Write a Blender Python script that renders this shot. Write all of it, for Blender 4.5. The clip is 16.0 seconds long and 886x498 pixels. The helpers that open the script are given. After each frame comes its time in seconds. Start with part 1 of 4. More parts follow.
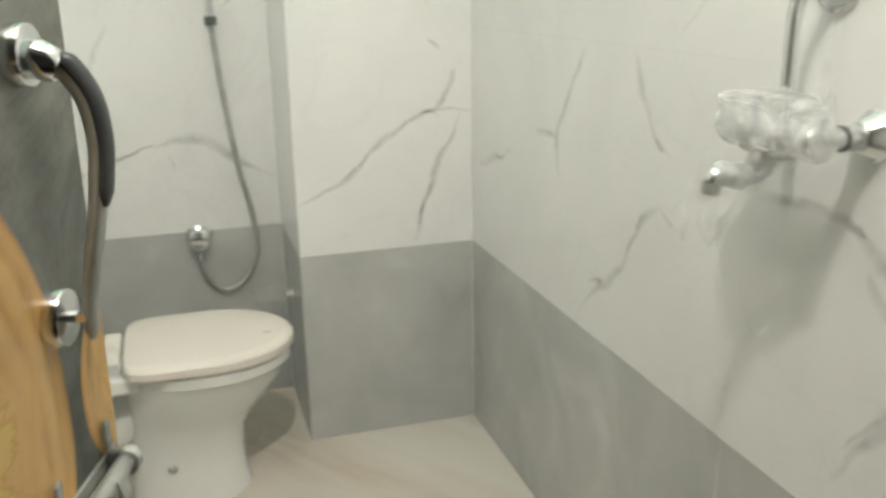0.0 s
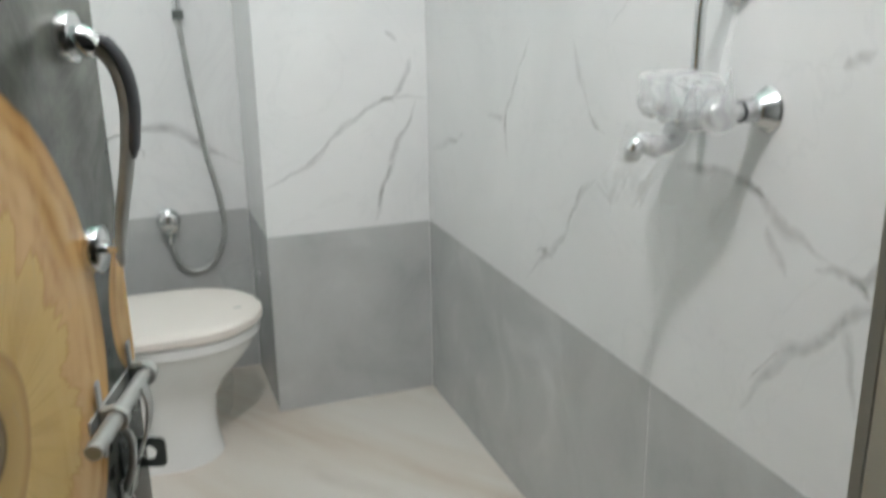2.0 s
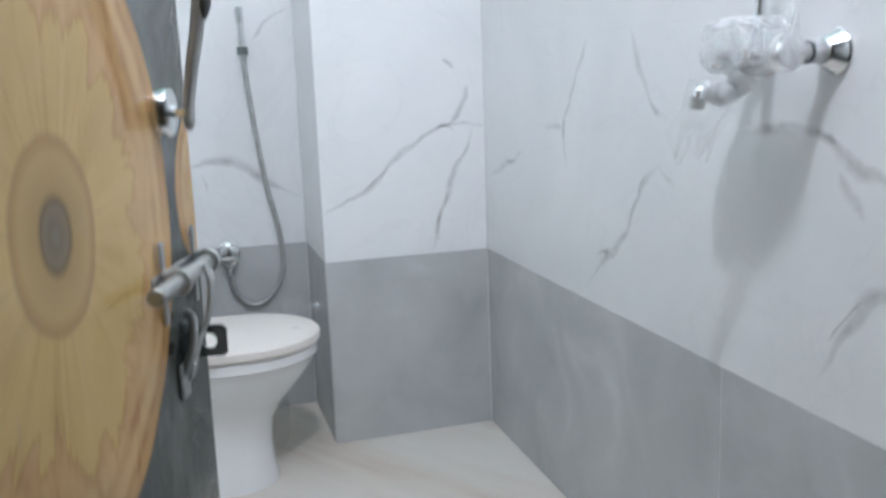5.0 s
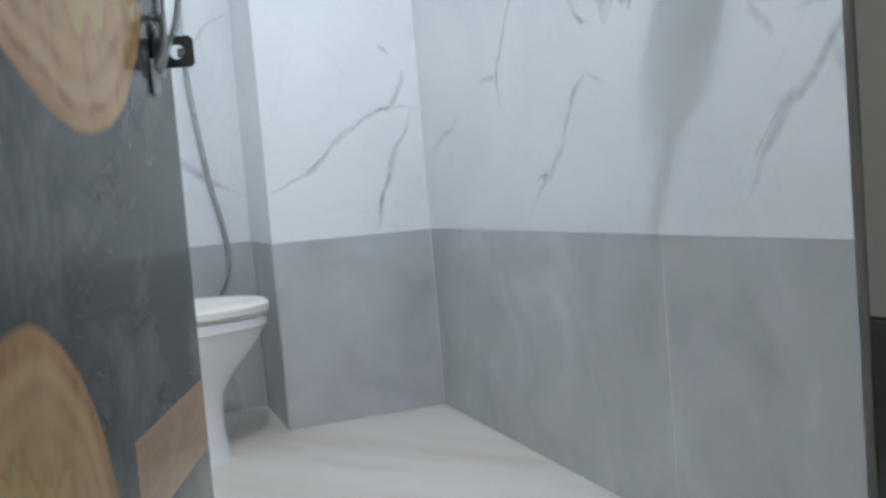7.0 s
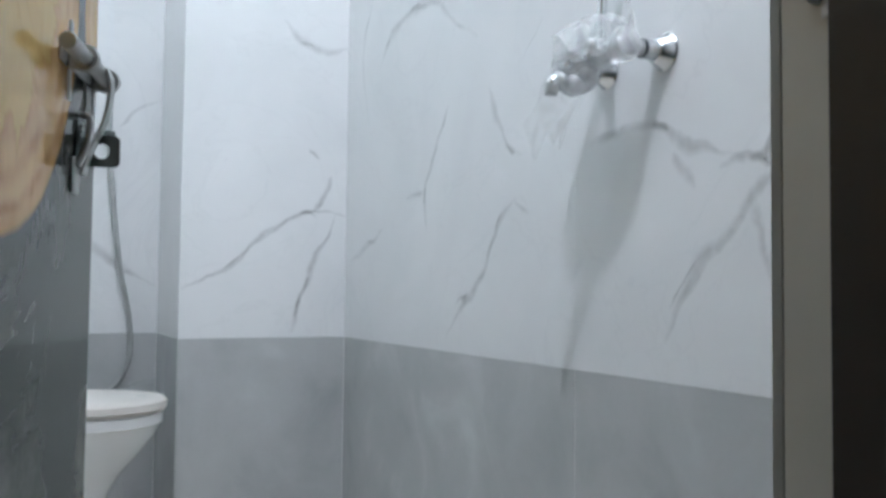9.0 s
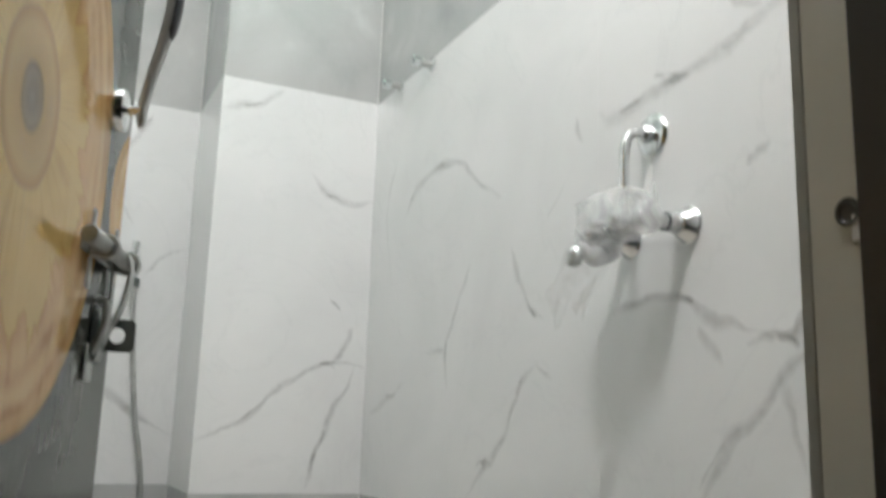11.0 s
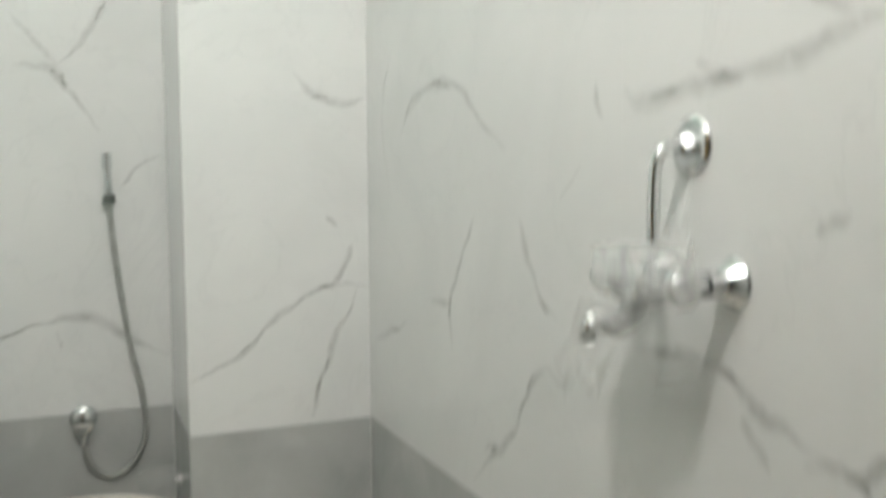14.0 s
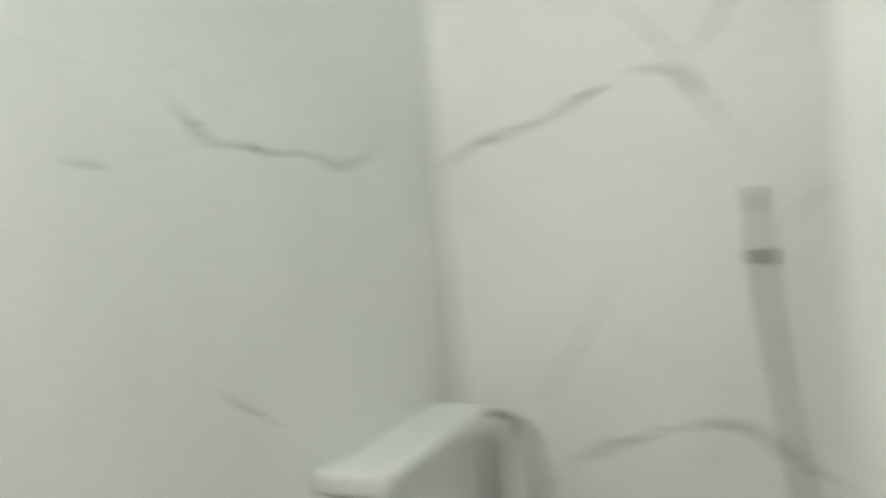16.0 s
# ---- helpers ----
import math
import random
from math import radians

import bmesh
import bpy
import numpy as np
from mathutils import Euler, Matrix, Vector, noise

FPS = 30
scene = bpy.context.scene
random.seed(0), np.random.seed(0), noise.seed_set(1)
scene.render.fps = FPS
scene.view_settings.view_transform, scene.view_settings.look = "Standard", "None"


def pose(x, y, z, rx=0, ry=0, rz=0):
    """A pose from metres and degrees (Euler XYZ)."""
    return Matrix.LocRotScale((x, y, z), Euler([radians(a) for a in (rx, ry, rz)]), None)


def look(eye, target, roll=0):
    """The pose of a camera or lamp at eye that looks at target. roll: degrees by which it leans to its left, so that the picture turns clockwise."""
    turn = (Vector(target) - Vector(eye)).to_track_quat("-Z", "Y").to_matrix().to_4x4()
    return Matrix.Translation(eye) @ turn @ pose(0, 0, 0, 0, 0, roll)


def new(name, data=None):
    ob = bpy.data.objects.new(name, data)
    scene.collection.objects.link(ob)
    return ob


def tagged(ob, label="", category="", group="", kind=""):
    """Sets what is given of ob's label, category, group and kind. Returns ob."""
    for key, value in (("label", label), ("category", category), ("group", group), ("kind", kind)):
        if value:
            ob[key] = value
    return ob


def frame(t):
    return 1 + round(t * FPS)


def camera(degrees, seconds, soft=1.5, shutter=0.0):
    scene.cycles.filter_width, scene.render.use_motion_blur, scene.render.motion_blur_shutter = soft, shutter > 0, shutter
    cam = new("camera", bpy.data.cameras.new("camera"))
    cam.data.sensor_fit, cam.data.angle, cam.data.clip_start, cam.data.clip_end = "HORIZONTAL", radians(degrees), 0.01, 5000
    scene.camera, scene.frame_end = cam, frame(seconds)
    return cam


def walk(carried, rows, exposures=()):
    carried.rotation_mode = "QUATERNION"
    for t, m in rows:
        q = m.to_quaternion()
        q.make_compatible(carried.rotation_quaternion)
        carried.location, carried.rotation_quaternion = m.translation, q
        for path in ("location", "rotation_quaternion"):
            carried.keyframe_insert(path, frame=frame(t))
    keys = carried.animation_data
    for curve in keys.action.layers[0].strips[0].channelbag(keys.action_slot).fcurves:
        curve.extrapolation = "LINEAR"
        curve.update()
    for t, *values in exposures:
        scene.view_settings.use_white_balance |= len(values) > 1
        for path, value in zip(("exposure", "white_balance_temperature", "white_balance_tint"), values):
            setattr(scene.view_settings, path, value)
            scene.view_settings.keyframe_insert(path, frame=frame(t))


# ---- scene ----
cam = camera(52.9, 16.0, soft=2.9, shutter=0.9)
PATH = [
    (0, (-0.789, -2.297, 1.255), (-0.23, -0.465, 0.678), -0.95),
    (0.5, (-0.837, -2.365, 1.259), (-0.171, -0.565, 0.698), -0.45),
    (1, (-0.856, -2.436, 1.265), (-0.184, -0.627, 0.743), 0.05),
    (1.5, (-0.852, -2.457, 1.26), (-0.17, -0.665, 0.719), 0.05),
    (2, (-0.842, -2.459, 1.257), (-0.196, -0.661, 0.669), -0.95),
    (2.5, (-0.839, -2.466, 1.243), (-0.214, -0.723, 0.491), -1.45),
    (3, (-0.843, -2.481, 1.246), (-0.21, -0.738, 0.501), -1.15),
    (3.5, (-0.855, -2.482, 1.255), (-0.229, -0.707, 0.581), -0.36),
    (6, (-0.885, -2.487, 0.816), (-0.351, -0.575, 0.573), -3.3),
    (6.5, (-0.909, -2.546, 0.709), (-0.167, -0.7, 0.507), -2.32),
    (7, (-0.941, -2.573, 0.659), (-0.233, -0.707, 0.531), -4.7),
    (7.5, (-0.95, -2.571, 0.658), (-0.154, -0.739, 0.562), -1.6),
    (8, (-0.94, -2.562, 0.665), (-0.117, -0.74, 0.639), -0.9),
    (8.5, (-0.938, -2.556, 0.676), (-0.08, -0.75, 0.717), -0.1),
    (10.8, (-0.933, -2.543, 0.737), (-0.081, -0.768, 1.09), 1.7),
    (11, (-0.931, -2.541, 0.743), (-0.108, -0.761, 1.139), 1.9),
    (11.5, (-0.932, -2.547, 0.755), (-0.116, -0.788, 1.247), 2.4),
    (12, (-0.933, -2.552, 0.777), (-0.142, -0.821, 1.394), 3.3),
    (12.5, (-0.924, -2.552, 0.783), (-0.152, -0.825, 1.433), 3.57),
    (13, (-0.914, -2.538, 0.782), (-0.199, -0.744, 1.302), 1.8),
    (13.5, (-0.827, -2.427, 0.924), (-0.234, -0.534, 1.175), 1.25),
    (14, (-0.764, -2.328, 1.201), (0.014, -0.491, 1.05), -0.4),
    (14.5, (-0.725, -2.174, 1.346), (0.013, -0.317, 1.262), 2.3),
    (15, (-0.654, -1.911, 1.393), (0.326, -0.184, 1.153), -5.6),
    (15.3, (-0.593, -1.731, 1.379), (0.106, 0.127, 1.139), -7.7),
    (15.5, (-0.556, -1.6, 1.42), (-0.217, 0.362, 1.25), -5.8),
    (15.7, (-0.471, -1.508, 1.408), (-0.575, 0.481, 1.226), -5.5),
    (15.9, (-0.431, -1.445, 1.392), (-1.116, 0.423, 1.189), -4.6),
    (16, (-0.422, -1.364, 1.386), (-1.335, 0.405, 1.195), -5.8),
]
EXPOSURES = (
    (0.0, 0.26, 6850, 8), (0.5, 0.21, 6500, 9), (1.0, 0.18, 6220, 10), (1.5, 0.12, 6150, 11), (2.0, 0.16, 6050, 12), (2.5, 0.28, 5700, 15), (3.5, 0.27, 5350, 14), (6.0, 0.33, 5500, 17), (6.5, 0.28, 5380, 14), (8.7, 0.14, 5330, 14),
    (10.8, 0.0, 6200, 13), (11.6, -0.05, 6200, 13), (12.2, -0.52, 6320, 4), (12.7, -0.53, 6350, 4), (13.5, -0.05, 6200, 6), (14.0, -0.05, 6450, 9), (14.5, -0.17, 6480, 9), (15.0, -0.26, 6550, 9), (15.5, -0.21, 6600, 9), (16.0, -0.10, 6600, 9),
)
walk(cam, [(t, look(eye, target, roll)) for t, eye, target, roll in PATH], EXPOSURES)

# ---- light ----
world = bpy.data.worlds.new("daylight")
scene.world = world
world.use_nodes = True
wn = world.node_tree.nodes
sky = wn.new("ShaderNodeTexSky")
sky.sky_type, sky.sun_disc, sky.sun_elevation, sky.sun_rotation = "NISHITA", False, radians(50), radians(60)
world.node_tree.links.new(sky.outputs[0], wn["Background"].inputs[0])
wn["Background"].inputs[1].default_value = 0.06
BULB_AT, BULB_GLOW = Vector((-0.70, -2.02, 2.50)), 2010.0
BULB_WAY = (0, 0.945, -0.32)
WINDOW_GLOW, WINDOW_TINT = 2.2, (0.32, 1.0, 0.70)


# ---- materials ----
class Mat:
    """A small wrapper round a node material."""

    def __init__(self, name, rough=0.4, metal=0.0, colour=(0.5, 0.5, 0.5)):
        self.m = bpy.data.materials.new(name)
        self.m.use_nodes = True
        self.nodes, self.links = self.m.node_tree.nodes, self.m.node_tree.links
        self.bsdf = self.nodes["Principled BSDF"]
        self.set("Roughness", rough), self.set("Metallic", metal), self.set("Base Color", (*colour, 1))

    def set(self, socket, value):
        self.bsdf.inputs[socket].default_value = value

    def node(self, kind, **values):
        n = self.nodes.new(kind)
        for k, v in values.items():
            n.inputs[k].default_value = v
        return n

    def join(self, a, b):
        self.links.new(a, b)

    def coords(self, scale=(1, 1, 1), rot=(0, 0, 0)):
        c = self.nodes.new("ShaderNodeTexCoord")
        mp = self.nodes.new("ShaderNodeMapping")
        mp.inputs["Scale"].default_value, mp.inputs["Rotation"].default_value = scale, [radians(a) for a in rot]
        self.join(c.outputs["Object"], mp.inputs["Vector"])
        return mp.outputs[0]

    def noise(self, scale, detail=4.0, vec=None, distortion=0.0, rough=0.55):
        n = self.node("ShaderNodeTexNoise", Scale=scale, Detail=detail, Distortion=distortion, Roughness=rough)
        self.join(vec if vec is not None else self.coords(), n.inputs["Vector"])
        return n.outputs["Fac"]

    def ramp(self, fac, *stops):
        r = self.nodes.new("ShaderNodeValToRGB")
        e = r.color_ramp.elements
        while len(e) < len(stops):
            e.new(0.5)
        for k, (p, c) in zip(e, stops):
            k.position, k.color = p, (*c, 1) if len(c) == 3 else c
        self.join(fac, r.inputs[0])
        return r.outputs[0]

    def mix(self, fac, a, b, blend="MIX"):
        n = self.nodes.new("ShaderNodeMix")
        n.data_type, n.blend_type = "RGBA", blend
        for s, v in ((0, fac), (6, a), (7, b)):
            if isinstance(v, (int, float)):
                n.inputs[s].default_value = v
            elif isinstance(v, tuple):
                n.inputs[s].default_value = (*v, 1)
            else:
                self.join(v, n.inputs[s])
        return n.outputs[2]

    def math(self, op, a, b=0.0):
        n = self.nodes.new("ShaderNodeMath")
        n.operation = op
        for s, v in ((0, a), (1, b)):
            if isinstance(v, (int, float)):
                n.inputs[s].default_value = v
            else:
                self.join(v, n.inputs[s])
        return n.outputs[0]

    def polar(self, dx, dz, r, turns, rw, rs):
        """Direction from a centre, and the distance, as one vector."""
        n = self.nodes.new("ShaderNodeCombineXYZ")
        for k, d in enumerate((dx, dz)):
            self.join(self.math("MULTIPLY", self.math("DIVIDE", d, self.math("MAXIMUM", r, 0.02)), turns), n.inputs[k])
        self.join(self.math("MULTIPLY", rw, rs), n.inputs[2])
        return n.outputs[0]

    def colour(self, out):
        self.join(out, self.bsdf.inputs["Base Color"])
        return self

    def rough(self, fac, low, high):
        n = self.node("ShaderNodeMapRange")
        n.inputs["To Min"].default_value, n.inputs["To Max"].default_value = low, high
        self.join(fac, n.inputs["Value"])
        self.join(n.outputs[0], self.bsdf.inputs["Roughness"])
        return self

    def bump(self, fac, strength, distance=0.002):
        b = self.node("ShaderNodeBump", Strength=strength, Distance=distance)
        self.join(fac, b.inputs["Height"])
        self.join(b.outputs[0], self.bsdf.inputs["Normal"])
        return self


def marble():
    m = Mat("white_marble_tile", 0.13)
    cloud = m.ramp(m.noise(2.2, 5, distortion=0.6), (0.3, (0.80, 0.805, 0.807)), (0.62, (0.865, 0.867, 0.866)))
    thin = m.noise(1.6, 6, distortion=2.5)
    line = m.ramp(m.math("ABSOLUTE", m.math("SUBTRACT", thin, 0.5)), (0.0, (1, 1, 1)), (0.012, (0, 0, 0)))
    m.colour(m.mix(m.math("MULTIPLY", line, 0.10), cloud, (0.55, 0.56, 0.57)))
    m.rough(m.noise(9, 4), 0.05, 0.12)
    return m.m


def grey_tile():
    m = Mat("grey_stone_tile", 0.3)
    cloud = m.ramp(m.noise(4.2, 5, m.coords((1.0, 1.0, 0.85), (12, 8, 0)), 0.5, 0.5), (0.26, (0.41, 0.42, 0.42)), (0.46, (0.495, 0.503, 0.501)), (0.60, (0.53, 0.538, 0.536)), (0.76, (0.635, 0.643, 0.640)))
    fine = m.ramp(m.noise(70, 4), (0.3, (0.985, 0.985, 0.985)), (0.7, (1.01, 1.01, 1.01)))
    thin = m.noise(2.4, 5, distortion=3.0)
    line = m.ramp(m.math("ABSOLUTE", m.math("SUBTRACT", thin, 0.52)), (0.0, (1, 1, 1)), (0.006, (0, 0, 0)))
    c = m.mix(1.0, cloud, fine, "MULTIPLY")
    c = m.mix(m.math("MULTIPLY", line, 0.16), c, (0.52, 0.53, 0.53))
    m.colour(c).rough(m.noise(6, 5), 0.03, 0.07)
    return m.m


def jamb_tile(name, a, b):
    m = Mat(name, 0.35)
    m.colour(m.ramp(m.noise(5, 6, distortion=0.7), (0.3, a), (0.7, b))).rough(m.noise(12), 0.30, 0.42)
    return m.m


def floor_marble():
    m = Mat("cream_marble_floor", 0.25)
    vec = m.coords((1, 1, 1), (0, 0, 55))
    long = m.nodes.new("ShaderNodeMapping")
    long.inputs["Scale"].default_value = (0.55, 3.4, 1)
    m.join(vec, long.inputs["Vector"])
    soft = m.noise(1.0, 4, long.outputs[0], 0.5)
    base = m.ramp(soft, (0.30, (0.60, 0.50, 0.415)), (0.43, (0.68, 0.615, 0.54)), (0.58, (0.74, 0.70, 0.645)))
    w2 = m.node("ShaderNodeTexWave", Scale=0.62, Distortion=3.2, Detail=3.0)
    w2.inputs["Detail Scale"].default_value = 1.3
    w2.bands_direction = "Y"
    m.join(vec, w2.inputs["Vector"])
    vein = m.ramp(w2.outputs["Fac"], (0.0, (1, 1, 1)), (0.045, (0, 0, 0)))
    patchy = m.ramp(m.noise(3, 4), (0.4, (0, 0, 0)), (0.65, (0.5, 0.5, 0.5)))
    c = m.mix(m.math("MULTIPLY", vein, patchy), base, (0.48, 0.42, 0.36))
    speck = m.ramp(m.noise(60, 3), (0.3, (0.99, 0.99, 0.99)), (0.7, (1.005, 1.005, 1.005)))
    m.colour(m.mix(1.0, c, speck, "MULTIPLY")).rough(m.noise(14, 5), 0.30, 0.42)
    return m.m


def plaster(name, a, b):
    m = Mat(name, 0.75)
    m.colour(m.ramp(m.noise(4, 6), (0.3, a), (0.7, b))).bump(m.noise(70, 5), 0.25)
    return m.m


def chrome():
    m = Mat("chrome", 0.1, 1.0, (0.78, 0.79, 0.80))
    m.rough(m.noise(30, 4), 0.10, 0.24)
    return m.m


def steel(name, c, low, high, metal=1.0):
    m = Mat(name, 0.3, metal)
    m.colour(m.ramp(m.noise(25, 5), (0.3, tuple(x * 0.75 for x in c)), (0.7, c))).rough(m.noise(40, 4), low, high)
    return m.m


def ceramic():
    m = Mat("white_ceramic", 0.12)
    m.colour(m.ramp(m.noise(7, 5), (0.2, (0.85, 0.85, 0.835)), (0.8, (0.89, 0.89, 0.88)))).rough(m.noise(18, 4), 0.10, 0.13)
    return m.m


def plastic(name, c, r=0.35):
    m = Mat(name, r)
    m.colour(m.ramp(m.noise(9, 5), (0.2, tuple(x * 0.965 for x in c)), (0.8, c))).rough(m.noise(22, 4), r * 0.94, r * 1.06)
    return m.m


def film(name, low, high, through_light=0.0):
    """Crumpled packing film, more or less clear."""
    m = Mat(name, 0.08)
    clear = m.node("ShaderNodeBsdfTransparent")
    m.set("Base Color", (0.92, 0.925, 0.925, 1)), m.set("Specular IOR Level", 0.9)
    mixer = m.node("ShaderNodeMixShader")
    fac = m.ramp(m.noise(22, 4, distortion=0.8), (0.35, (low,) * 3), (0.7, (high,) * 3))
    m.join(fac, mixer.inputs[0]), m.join(clear.outputs[0], mixer.inputs[1])
    body = m.node("ShaderNodeMixShader", Fac=through_light)
    glow_through = m.node("ShaderNodeBsdfTranslucent", Color=(0.95, 0.955, 0.96, 1))
    m.join(m.bsdf.outputs[0], body.inputs[1]), m.join(glow_through.outputs[0], body.inputs[2])
    m.join(body.outputs[0], mixer.inputs[2])
    m.join(mixer.outputs[0], m.nodes["Material Output"].inputs[0])
    m.bump(m.noise(45, 3, distortion=1.5), 0.35, 0.004)
    return m.m


def vein_ink():
    """Grey vein print with soft, broken edges: the ribbon's own fade times a noise."""
    m = Mat("marble_vein_print", 0.16)
    m.colour(m.ramp(m.noise(40, 4), (0.3, (0.44, 0.445, 0.445)), (0.7, (0.58, 0.58, 0.57))))
    fade = m.nodes.new("ShaderNodeAttribute")
    fade.attribute_name = "fade"
    broken = m.ramp(m.noise(26, 7, rough=0.68, distortion=0.8), (0.30, (0.22, 0.22, 0.22)), (0.64, (1, 1, 1)))
    mixer = m.node("ShaderNodeMixShader")
    clear = m.node("ShaderNodeBsdfTransparent")
    m.join(m.math("MULTIPLY", fade.outputs["Fac"], broken), mixer.inputs[0])
    m.join(clear.outputs[0], mixer.inputs[1]), m.join(m.bsdf.outputs[0], mixer.inputs[2])
    m.join(mixer.outputs[0], m.nodes["Material Output"].inputs[0])
    return m.m


def door_laminate():
    """Printed laminate: log slices and a plank on dark slate. x runs from the hinge edge, z up, in metres."""
    m = Mat("log_slice_laminate", 0.28)
    c = m.nodes.new("ShaderNodeTexCoord")
    sep = m.nodes.new("ShaderNodeSeparateXYZ")
    m.join(c.outputs["Object"], sep.inputs[0])
    x, z = sep.outputs[0], sep.outputs[2]
    slate = m.ramp(m.noise(5.5, 8, distortion=0.8, rough=0.68), (0.28, (0.050, 0.055, 0.048)), (0.46, (0.130, 0.135, 0.118)), (0.62, (0.215, 0.218, 0.192)), (0.8, (0.31, 0.312, 0.278)))
    patch = m.ramp(m.noise(2.6, 5, m.coords((1, 1, 0.8)), 0.9, 0.6), (0.36, (0.50, 0.53, 0.52)), (0.50, (0.85, 0.86, 0.86)), (0.64, (1.10, 1.10, 1.10)))
    out = slate = m.mix(1.0, slate, patch, "MULTIPLY")
    wobble = m.math("MULTIPLY", m.math("SUBTRACT", m.noise(9, 3), 0.5), 0.16)
    grain = m.noise(60, 5, distortion=0.5)
    blotch = m.noise(11, 3, m.coords((1.6, 1, 0.55)), 1.2)
    for cx, cz, rx, rz, phase in SLICES:
        dx = m.math("DIVIDE", m.math("SUBTRACT", x, cx), rx)
        dz = m.math("DIVIDE", m.math("SUBTRACT", z, cz), rz)
        r = m.math("SQRT", m.math("ADD", m.math("MULTIPLY", dx, dx), m.math("MULTIPLY", dz, dz)))
        rw = m.math("ADD", r, m.math("MULTIPLY", wobble, m.math("ADD", r, 0.15)))
        rings = m.math("SINE", m.math("MULTIPLY", rw, phase))
        outer = m.ramp(rw, (0.62, (0, 0, 0)), (0.90, (1, 1, 1)))
        streak = m.noise(1.0, 4, m.polar(dx, dz, r, 2.2, rw, 1.1), 0.4)
        jag = m.noise(1.0, 5, m.polar(dx, dz, r, 2.6, rw, 0.9), 0.8, 0.6)
        tone = m.math("ADD", m.math("MULTIPLY", m.math("MULTIPLY", rings, outer), 0.09), m.math("ADD", m.math("ADD", m.math("MULTIPLY", streak, 0.42), m.math("MULTIPLY", blotch, 0.50)), m.math("MULTIPLY", grain, 0.06)))
        pink = m.ramp(tone, (0.30, (0.50, 0.265, 0.09)), (0.42, (0.69, 0.42, 0.165)), (0.54, (0.78, 0.495, 0.205)), (0.72, (0.82, 0.55, 0.245)))
        pale = m.ramp(tone, (0.30, (0.62, 0.39, 0.115)), (0.45, (0.76, 0.515, 0.175)), (0.70, (0.82, 0.59, 0.225)))
        edge = m.math("SUBTRACT", rw, m.math("ADD", 0.12, m.math("MULTIPLY", jag, 0.95)))
        wood = m.mix(m.ramp(edge, (0.0, (0, 0, 0)), (0.025, (1, 1, 1))), pale, pink)
        lip = m.ramp(m.math("ADD", edge, 0.1), (0.085, (1, 1, 1)), (0.105, (0.88, 0.82, 0.74)), (0.16, (1, 1, 1)))
        wood = m.mix(1.0, wood, lip, "MULTIPLY")
        petal = m.ramp(m.noise(1.0, 3, m.polar(dx, dz, r, 9.0, rw, 0.4), 0.3), (0.40, (0.55, 0.40, 0.24)), (0.50, (1, 1, 1)))
        pmask = m.math("MULTIPLY", m.ramp(rw, (0.25, (0, 0, 0)), (0.29, (1, 1, 1))), m.ramp(rw, (0.36, (1, 1, 1)), (0.62, (0, 0, 0))))
        wood = m.mix(m.math("MULTIPLY", pmask, 0.16), wood, m.mix(1.0, wood, petal, "MULTIPLY"))
        heart = m.ramp(rw, (0.0, (0.20, 0.17, 0.12)), (0.04, (0.15, 0.12, 0.08)), (0.08, (0.20, 0.15, 0.09)), (0.097, (0.12, 0.08, 0.04)), (0.12, (0.52, 0.34, 0.11)), (0.22, (0.63, 0.42, 0.15)), (0.255, (0.55, 0.34, 0.11)), (0.27, (0.46, 0.28, 0.11)))
        hmask = m.ramp(rw, (0.26, (1, 1, 1)), (0.285, (0, 0, 0)))
        rim = m.ramp(rw, (0.88, (1, 1, 1)), (0.94, (0.92, 0.88, 0.80)), (0.99, (0.74, 0.64, 0.50)))
        wood = m.mix(1.0, m.mix(m.math("MULTIPLY", hmask, 0.85), wood, heart), rim, "MULTIPLY")
        out = m.mix(m.ramp(m.math("ADD", r, m.math("MULTIPLY", wobble, 0.35)), (0.975, (1, 1, 1)), (1.0, (0, 0, 0))), out, wood)
    x0, z0, z1 = PLANK
    inside = m.math("MULTIPLY", m.math("GREATER_THAN", x, x0), m.math("MULTIPLY", m.math("GREATER_THAN", z, z0), m.math("LESS_THAN", z, z1)))
    plank = m.ramp(m.noise(14, 6, m.coords((1, 1, 4)), 0.8), (0.3, (0.47, 0.275, 0.14)), (0.7, (0.58, 0.365, 0.205)))
    out = m.mix(inside, out, plank)
    scuff = m.ramp(m.noise(26, 6, m.coords((2, 2, 0.6)), 1.2), (0.62, (0, 0, 0)), (0.74, (1, 1, 1)))
    out = m.mix(m.math("MULTIPLY", scuff, 0.14), out, (0.36, 0.36, 0.34))
    m.colour(out).rough(m.noise(18, 5), 0.07, 0.15)
    return m.m


def glow(name, colour, strength):
    m = Mat(name)
    m.set("Emission Color", (*colour, 1)), m.set("Emission Strength", strength), m.set("Base Color", (*colour, 1))
    return m.m


def tinted_glass():
    m = Mat("green_glass", 0.2)
    m.colour(m.ramp(m.noise(30, 4), (0.3, (0.05, 0.32, 0.26)), (0.7, (0.10, 0.48, 0.38))))
    m.set("Transmission Weight", 0.75), m.set("Roughness", 0.35)
    return m.m


